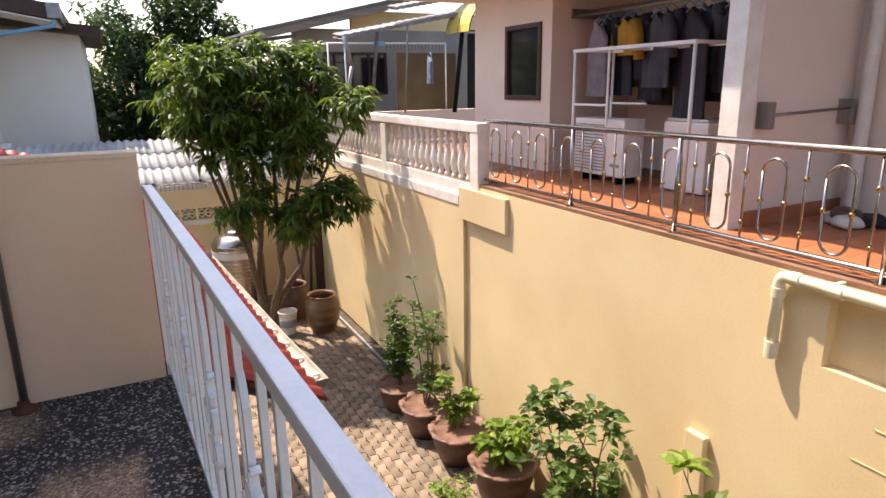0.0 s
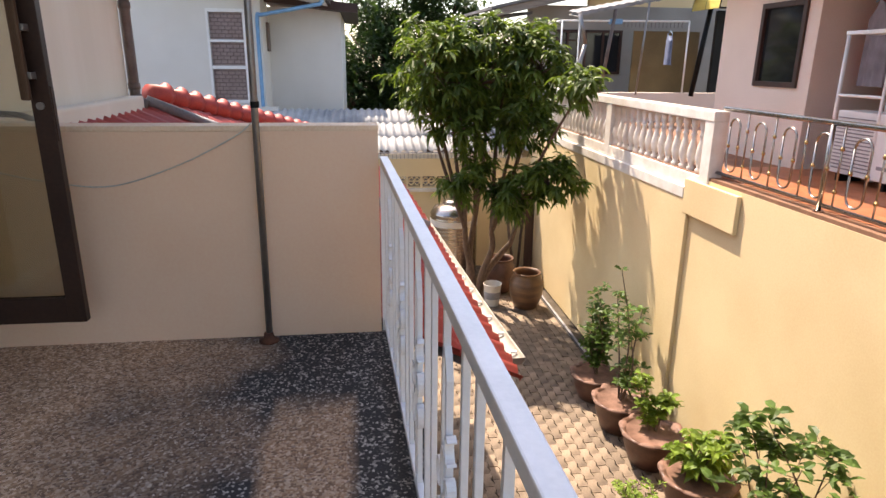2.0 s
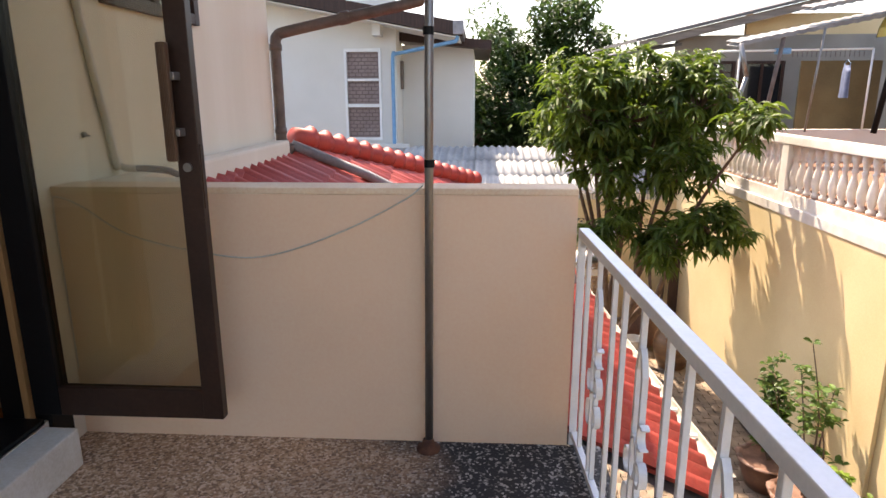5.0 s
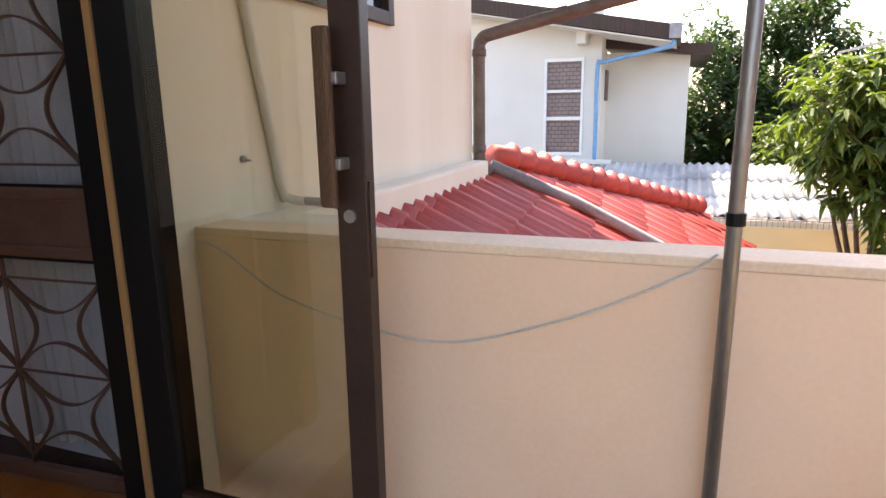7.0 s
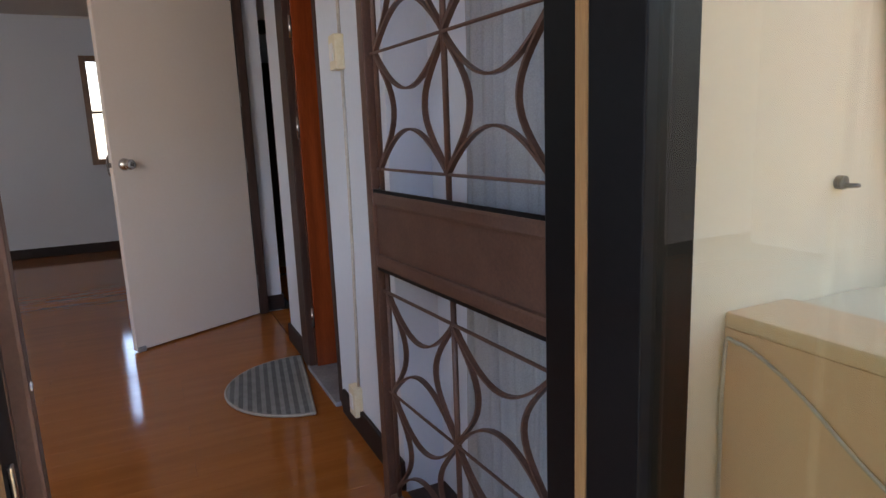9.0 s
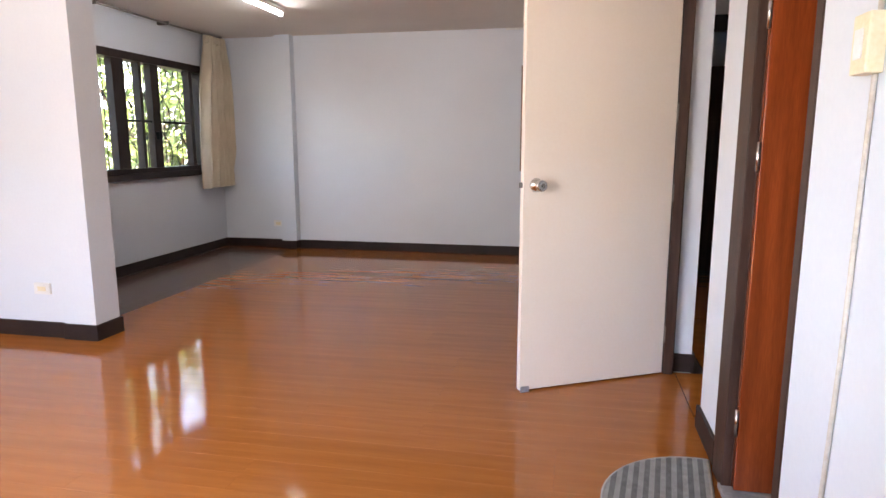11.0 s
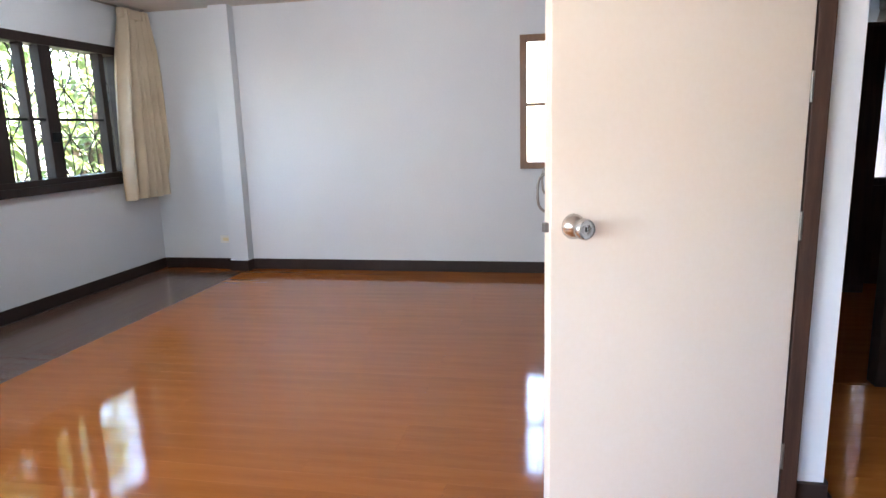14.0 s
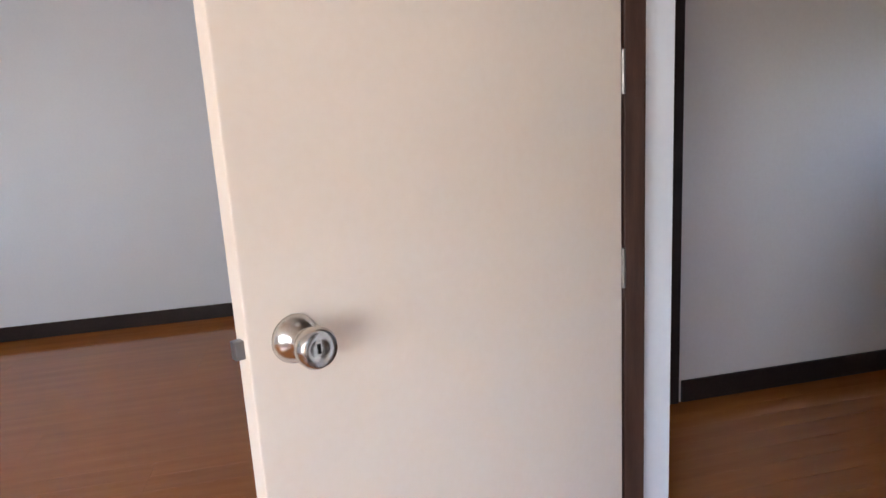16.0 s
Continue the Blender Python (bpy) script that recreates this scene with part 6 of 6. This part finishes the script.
w2 = plain_window("window_2", (-9.10, WIN2[0], WIN2[2]), 90, WIN2[1] - WIN2[0], WIN2[3] - WIN2[2], "brown wooden framed bright window", mat("warm_brown_wood", (0.20, 0.10, 0.045), (0.14, 0.066, 0.03), rough=0.4, stretch=(5, 5, 0.6)), 1, GLASS, bars=(0.56,))
for k in w2.children:
    if k.name.startswith("pane"):
        k.visible_shadow = False


def curtain(name, at, rz, w, h, folds, depth, material, label, seed=1, flare=1.15):
    e = thing(name, at, label, "curtain", rz=rz)
    bm = bmesh.new()
    rnd = random.Random(seed)
    ph = [rnd.uniform(-0.5, 0.5) for _ in range(40)]
    nx, nz = folds * 12, 26
    sheets = []
    for off in (0.0, 0.006):
        g = []
        for j in range(nz + 1):
            t = j / nz
            k = 0.82 + 0.18 * min(1, t * 3) + (flare - 1) * t
            amp = depth * (0.55 + 0.45 * min(1, t * 5))
            row = []
            for i in range(nx + 1):
                u = i / nx
                f = u * folds
                row.append(bm.verts.new(((u - 0.5) * w * k + 0.012 * math.sin(f * 2.1 + 3 * t), off + amp * 0.5 * math.sin(6.2832 * f + ph[int(f) % 40] * t * 2.5) + 0.012 * math.sin(9 * u + 4 * t), h * (1 - t) + 0.006 * math.sin(6.28 * f) * (t > 0.97))))
            g.append(row)
        sheets.append(g)
        for j in range(nz):
            for i in range(nx):
                q = (g[j][i], g[j][i + 1], g[j + 1][i + 1], g[j + 1][i])
                bm.faces.new(q if off else q[::-1])
    part("cloth", bm, material, e, smooth=True)
    part("heading", blk((-w * 0.43, -0.03, h - 0.09), (w * 0.43, 0.03, h), 0.02), material, e)
    return e


curtain("curtain", (-8.83, -1.97, 0.93), 0, 0.46, 1.72, 6, 0.11, CURTAIN, "beige pleated curtain drawn to the window's end", 3, 1.45)
rodc = thing("curtain_rod", (-9.05, -1.99, 2.655), "thin grey curtain rod under the ceiling", "curtain rod")
part("rod", tube(bmesh.new(), [(0, 0, 0), (2.9, 0, 0)], 0.009, 8), GALV, rodc, smooth=True)
for x in (0.05, 1.05, 2.05, 2.85):
    part("bracket", blk((x - 0.012, -0.11, -0.012), (x + 0.012, 0.02, 0.022), 0.003), GALV, rodc)
curtain("curtain", (-2.40, 2.835, 0.24), 0, 0.62, 2.2, 11, 0.03, mat("grey_sheer_cloth", (0.40, 0.41, 0.41), (0.34, 0.345, 0.345), rough=0.9, scale=3, fine=300, bump=0.1), "grey sheer curtain behind the folded grille door", 5, 1.05)
hk2 = thing("curtain_rail", (-9.085, 1.38, 2.655), "short white curtain rail end on the far wall", "curtain rail")
part("rail", blk((0, 0, 0), (0.02, 0.5, 0.02), 0.004), PLASTICWHITE, hk2)


def wall_plate(name, at, w, h, d, label, face="y", cable_to=None):
    e = thing(name, at, label, "switch")
    s = -1 if face == "y" else 1
    if face == "y":
        part("plate", blk((-w / 2, -d, -h / 2), (w / 2, 0, h / 2), 0.004), IVORY, e)
        part("rocker", blk((-w / 4, -d - 0.004, -h / 4), (w / 4, -d, h / 4), 0.002), PLASTICWHITE, e)
    else:
        part("plate", blk((0, -w / 2, -h / 2), (d, w / 2, h / 2), 0.004), PLASTICWHITE, e)
        part("socket", blk((d, -w / 4, -h / 5), (d + 0.003, w / 4, h / 5), 0.001), IVORY, e)
    return e


wall_plate("light_switch", (-3.45, HALL, 1.64), 0.075, 0.12, 0.035, "ivory surface light switch on the hall wall")
wall_plate("wall_socket", (-3.50, HALL, 0.31), 0.075, 0.12, 0.035, "ivory wall socket above the skirting")
wall_plate("wall_socket", (-9.10, -1.39, 0.47), 0.12, 0.075, 0.02, "white wall socket on the far wall", "x")
wall_plate("wall_socket", (-5.40, -1.25, 0.50), 0.12, 0.075, 0.02, "white wall socket on the partition", "x")
tr = thing("cable_trunking", (-3.44, HALL, FL), "thin white cable clipped up the hall wall", "cable")
part("cable", tube(bmesh.new(), [(-0.05, -0.006, 0.2), (-0.01, -0.006, 0.8), (0.005, -0.006, 1.41)], 0.006, 8), CABLE, tr, smooth=True)
part("upper_cable", tube(bmesh.new(), [(0.0, -0.006, 1.53), (0.01, -0.006, 2.49)], 0.006, 8), CABLE, tr, smooth=True)

# half-round striped door mat
MAT = mat("grey_mat_weave", (0.17, 0.165, 0.155), (0.12, 0.115, 0.108), rough=0.95, scale=30, fine=300, bump=0.6)
STRIPE = mat("pale_mat_stripe", (0.34, 0.33, 0.30), (0.28, 0.27, 0.24), rough=0.95, scale=30, fine=300, bump=0.6)
EDGE = mat("mat_edging", (0.40, 0.36, 0.30), (0.34, 0.30, 0.25), rough=0.9, scale=30, fine=200, bump=0.4)
dm = thing("door_mat", (-4.12, 2.66, FL + 0.001), "half-round grey striped door mat on the wooden floor", "mat", rz=-8)
R = 0.375
n = 19
for k in range(n):
    y0, y1 = -R * k / n, -R * (k + 1) / n
    bm = bmesh.new()
    ys = [y0 + (y1 - y0) * i / 4 for i in range(5)]
    for z0, z1 in ((0.0, 0.012 + 0.002 * (k % 2)),):
        top = [bm.verts.new((-math.sqrt(max(R * R - y * y, 0.0)) * 0.985, y, z1)) for y in ys] + [bm.verts.new((math.sqrt(max(R * R - y * y, 0.0)) * 0.985, y, z1)) for y in reversed(ys)]
        bot = [bm.verts.new((v.co.x, v.co.y, z0)) for v in top]
        bm.faces.new(top)
        for i in range(len(top)):
            j = (i + 1) % len(top)
            bm.faces.new((top[i], top[j], bot[j], bot[i]))
    bmesh.ops.remove_doubles(bm, verts=bm.verts[:], dist=0.0003)
    part("stripe", bm, MAT if k % 2 else STRIPE, dm)
part("edging", tube(bmesh.new(), [(R * math.cos(a), R * math.sin(a), 0.008) for a in (math.pi + math.pi * k / 28 for k in range(29))] + [(R, 0.0, 0.008), (0, 0.004, 0.008), (-R, 0.0, 0.008)], 0.0075, 6), EDGE, dm, smooth=True)

# fluorescent lamp on the back room ceiling
for x, y in ((-7.05, -0.55),):
    fl = thing("fluorescent_lamp", (x, y, CE - 0.075), "white fluorescent tube lamp on the ceiling", "lamp")
    part("body", blk((-0.60, -0.03, 0.03), (0.60, 0.03, 0.074), 0.006), PLASTICWHITE, fl)
    part("tube", tube(bmesh.new(), [(-0.58, 0, 0.012), (0.58, 0, 0.012)], 0.014, 12), TUBE, fl, smooth=True)
    for s in (-1, 1):
        part("holder", blk((s * 0.585 - 0.012, -0.018, -0.006), (s * 0.585 + 0.012, 0.018, 0.032), 0.003), PLASTICWHITE, fl)

# dark wardrobe along the wall of the back room
wr = thing("wardrobe", (-9.08, 1.85, FL), "dark wooden wardrobe with glazed doors", "wardrobe")
DW = 2.72
part("carcass", blk((0, 0.03, 0.0), (DW, 0.82, 2.25), 0.004), BLACKALU, wr)
for k in range(4):
    x0 = 0.01 + k * DW / 4
    x1 = x0 + DW / 4 - 0.01
    d = part("door", blk((x0, 0.012, 0.08), (x1, 0.029, 2.22), 0.003), DARKWOOD, wr)
    for za, zb in ((0.16, 0.95), (1.03, 2.14)):
        part("panel", blk((x0 + 0.07, 0.005, za), (x1 - 0.07, 0.0118, zb), 0.002), BLINDGLASS, d)
    part("handle", tube(bmesh.new(), smooth_path([(x1 - 0.03, 0.012, 0.93), (x1 - 0.03, -0.025, 0.97), (x1 - 0.03, -0.025, 1.08), (x1 - 0.03, 0.012, 1.12)], 4), 0.006, 8), GALV, d, smooth=True)

# room past the corridor doorway: pale curtain window over a dark headboard
SHEER = mat("sheer_white_curtain", (0.80, 0.78, 0.78), (0.72, 0.70, 0.70), rough=0.9, scale=4, fine=200, bump=0.1)
bs = SHEER.node_tree.nodes["Principled BSDF"]
thin, both = SHEER.node_tree.nodes.new("ShaderNodeBsdfTranslucent"), SHEER.node_tree.nodes.new("ShaderNodeMixShader")
thin.inputs[0].default_value = (0.85, 0.82, 0.82, 1)
both.inputs[0].default_value = 0.22
SHEER.node_tree.links.new(bs.outputs[0], both.inputs[1])
SHEER.node_tree.links.new(thin.outputs[0], both.inputs[2])
SHEER.node_tree.links.new(both.outputs[0], SHEER.node_tree.nodes["Material Output"].inputs[0])
curtain("sheer_curtain", (-9.02, 4.82, 1.0), 90, 1.15, 1.4, 9, 0.05, SHEER, "sheer white curtain over a bedroom window", 8, 1.0)
hb = thing("headboard", (-8.95, 4.30, FL), "dark wooden bed headboard under the window", "headboard")
part("board", blk((0, 0, 0), (0.06, 1.15, 0.80), 0.01), DARKWOOD, hb)
part("top_rail", blk((-0.01, -0.02, 0.80), (0.08, 1.16, 0.86), 0.01), DARKWOOD, hb)

cup = thing("cupboard", (-9.09, 3.02, FL), "tall dark wooden cupboard in the bedroom", "cupboard")
part("carcass", blk((0, 0, 0), (0.5, 1.2, 2.0), 0.008), DARKWOOD, cup)
for y in (0.01, 0.605):
    d = part("door", blk((0.501, y, 0.06), (0.52, y + 0.585, 1.97), 0.004), DARKWOOD, cup)
    part("knob", tube(bmesh.new(), [(0.52, y + (0.53 if y < 0.1 else 0.05), 1.0), (0.545, y + (0.53 if y < 0.1 else 0.05), 1.0)], 0.014, 10), GALV, d)

# trees outside the side window
far_tree((-6.2, -4.7, GZ), 1.8, 0.7, 2.2, 4.9, 2600, 51, 0.30, "green tree outside the side window", LEAFHAZE)
far_tree((-9.2, -4.7, GZ), 2.2, 0.7, 2.2, 4.8, 2600, 52, 0.30, "green tree outside the back room", LEAFHAZE)
far_tree((-12.2, -5.2, GZ), 2.0, 0.8, 2.3, 4.8, 2000, 53, 0.30, "green tree behind the house", LEAFHAZE)

# unseen window added round the hall's fill lamp
wf = plain_window("window_front", (-2.06, -0.95, 0.95), 90, 2.2, 1.35, "dark framed front window added unseen for the hall's fill light", DARKWOOD, 3, GLASS)
# unseen window, put where the corridor wall's light comes from
wn = plain_window("window_corridor", (-5.7, 5.48, 1.40), 180, 0.6, 0.65, "unseen dark framed window that lights the corridor's end", DARKWOOD, 2, GLASS)
plain_window("window_upper", (FX, 3.35, 1.80), 90, 0.96, 0.95, "dark framed window in the front wall", DARKWOOD, 2)
for ww in (wf, wn):
    for k in ww.children:
        if k.name.startswith("pane"):
            k.visible_shadow = False

# ---- pieces: floor boards and pavers ----
floor = thing("floor_boards", (0, 0, FL - 0.0115), "glossy orange brown teak strip floor", "floor", kind="structure")
rnd = random.Random(4)
cache = {}


def plank(length, width, material):
    key = (round(length, 3), material.name)
    if key not in cache:
        me = bpy.data.meshes.new("floor_board")
        bm = blk((0.0002, 0.0002, 0), (width - 0.0002, length - 0.0002, 0.0115))
        bmesh.ops.bevel(bm, geom=[e for e in bm.edges if all(v.co.z > 0.01 for v in e.verts)], offset=0.0004, segments=1, affect="EDGES")
        bm.to_mesh(me)
        bm.free()
        me.materials.append(material)
        cache[key] = me
    return cache[key]


BW = 0.115
x = -9.098
while x < -2.08:
    y0 = -1.15 if -8.9 < x < -5.75 else -2.09
    ends, y = [y0], y0 + rnd.choice((0.6, 1.2, 1.8))
    while y < 2.70:
        ends.append(y)
        y += 1.8
    ends.append(2.738)
    for a, b in zip(ends, ends[1:]):
        o = new("floor_board", plank(b - a, min(BW, -2.08 - x), PARQUET))
        o.parent, o.location = floor, (x, a, 0)
    x += BW
x = -6.715
while x < -4.92:
    o = new("floor_board", plank(5.47 - 2.905, BW, PARQUET))
    o.parent, o.location = floor, (x, 2.905, 0)
    x += BW
x = -5.535
while x < -5.0:
    o = new("floor_board", plank(0.162, BW, PARQUET))
    o.parent, o.location = floor, (x, 2.741, 0)
    x += BW
o = part("bedroom_boards", blk((-9.09, 2.905, 0), (-6.73, 5.47, 0.011)), PARQUET, floor)
o = part("bathroom_tiles", blk((-4.77, 3.005, 0), (-2.1, 4.39, 0.011)), PVCGREY, floor)
y = -2.085
while y < -1.2:
    o = new("border_board", plank(3.15, 0.115, DARKPARQUET))
    o.parent, o.location = floor, (-8.9 + 3.15, y, 0)
    o.rotation_euler = (0, 0, radians(90))
    y += 0.117

pave = thing("pavement", (0, 0, GZ - 0.05), "weathered zigzag interlocking garden paving", "pavement", kind="structure")
PL, PW = 0.225, 0.112


def paver_outline():
    z = 0.012
    top = [(0, 0), (PL * 0.25, z), (PL * 0.5, -z), (PL * 0.75, z), (PL, 0)]
    g = 0.0035
    low = [(x + (g if i == 0 else -g if i == 4 else 0), y + g) for i, (x, y) in enumerate(top)]
    high = [(x + (g if i == 0 else -g if i == 4 else 0), y + PW - g) for i, (x, y) in enumerate(top)]
    return low + high[::-1]


def add_paver(bm, x, y, dz):
    pts = paver_outline()
    topv = [bm.verts.new((x + p[1], y + p[0], 0.05 + dz)) for p in pts]
    botv = [bm.verts.new((x + p[1], y + p[0], 0.02)) for p in pts]
    bm.faces.new(topv[::-1])
    for i in range(len(pts)):
        j = (i + 1) % len(pts)
        bm.faces.new((topv[j], topv[i], botv[i], botv[j]))


me = bpy.data.meshes.new("paver")
bm = bmesh.new()
add_paver(bm, 0, 0, 0)
bmesh.ops.recalc_face_normals(bm, faces=bm.faces[:])
bm.to_mesh(me)
bm.free()
me.materials.append(PAVER)
PAVERJ = mat("interlocking_concrete_paver_rest", (0.25, 0.185, 0.13), (0.135, 0.097, 0.066), rough=0.85, scale=5, fine=90, island=0.30, bump=0.45)
rest, near = bmesh.new(), 0
rows_ = int((3.46 - 0.28) / PW)
for i in range(rows_):
    x = 0.28 + i * PW
    y = -3.0 - (0.5 * PL if i % 2 else 0)
    while y < 12.85:
        dz = rnd.uniform(-0.004, 0.003)
        if 4.9 < y < 7.7 and x > 0.95 and near < 300:
            o = new("paver", me)
            o.parent, o.location = pave, (x, y, dz)
            near += 1
        else:
            add_paver(rest, x, y, dz)
        y += PL
bmesh.ops.recalc_face_normals(rest, faces=rest.faces[:])
o = part("pavers_beyond", rest, PAVERJ, pave)
o["kind"] = "stuff"
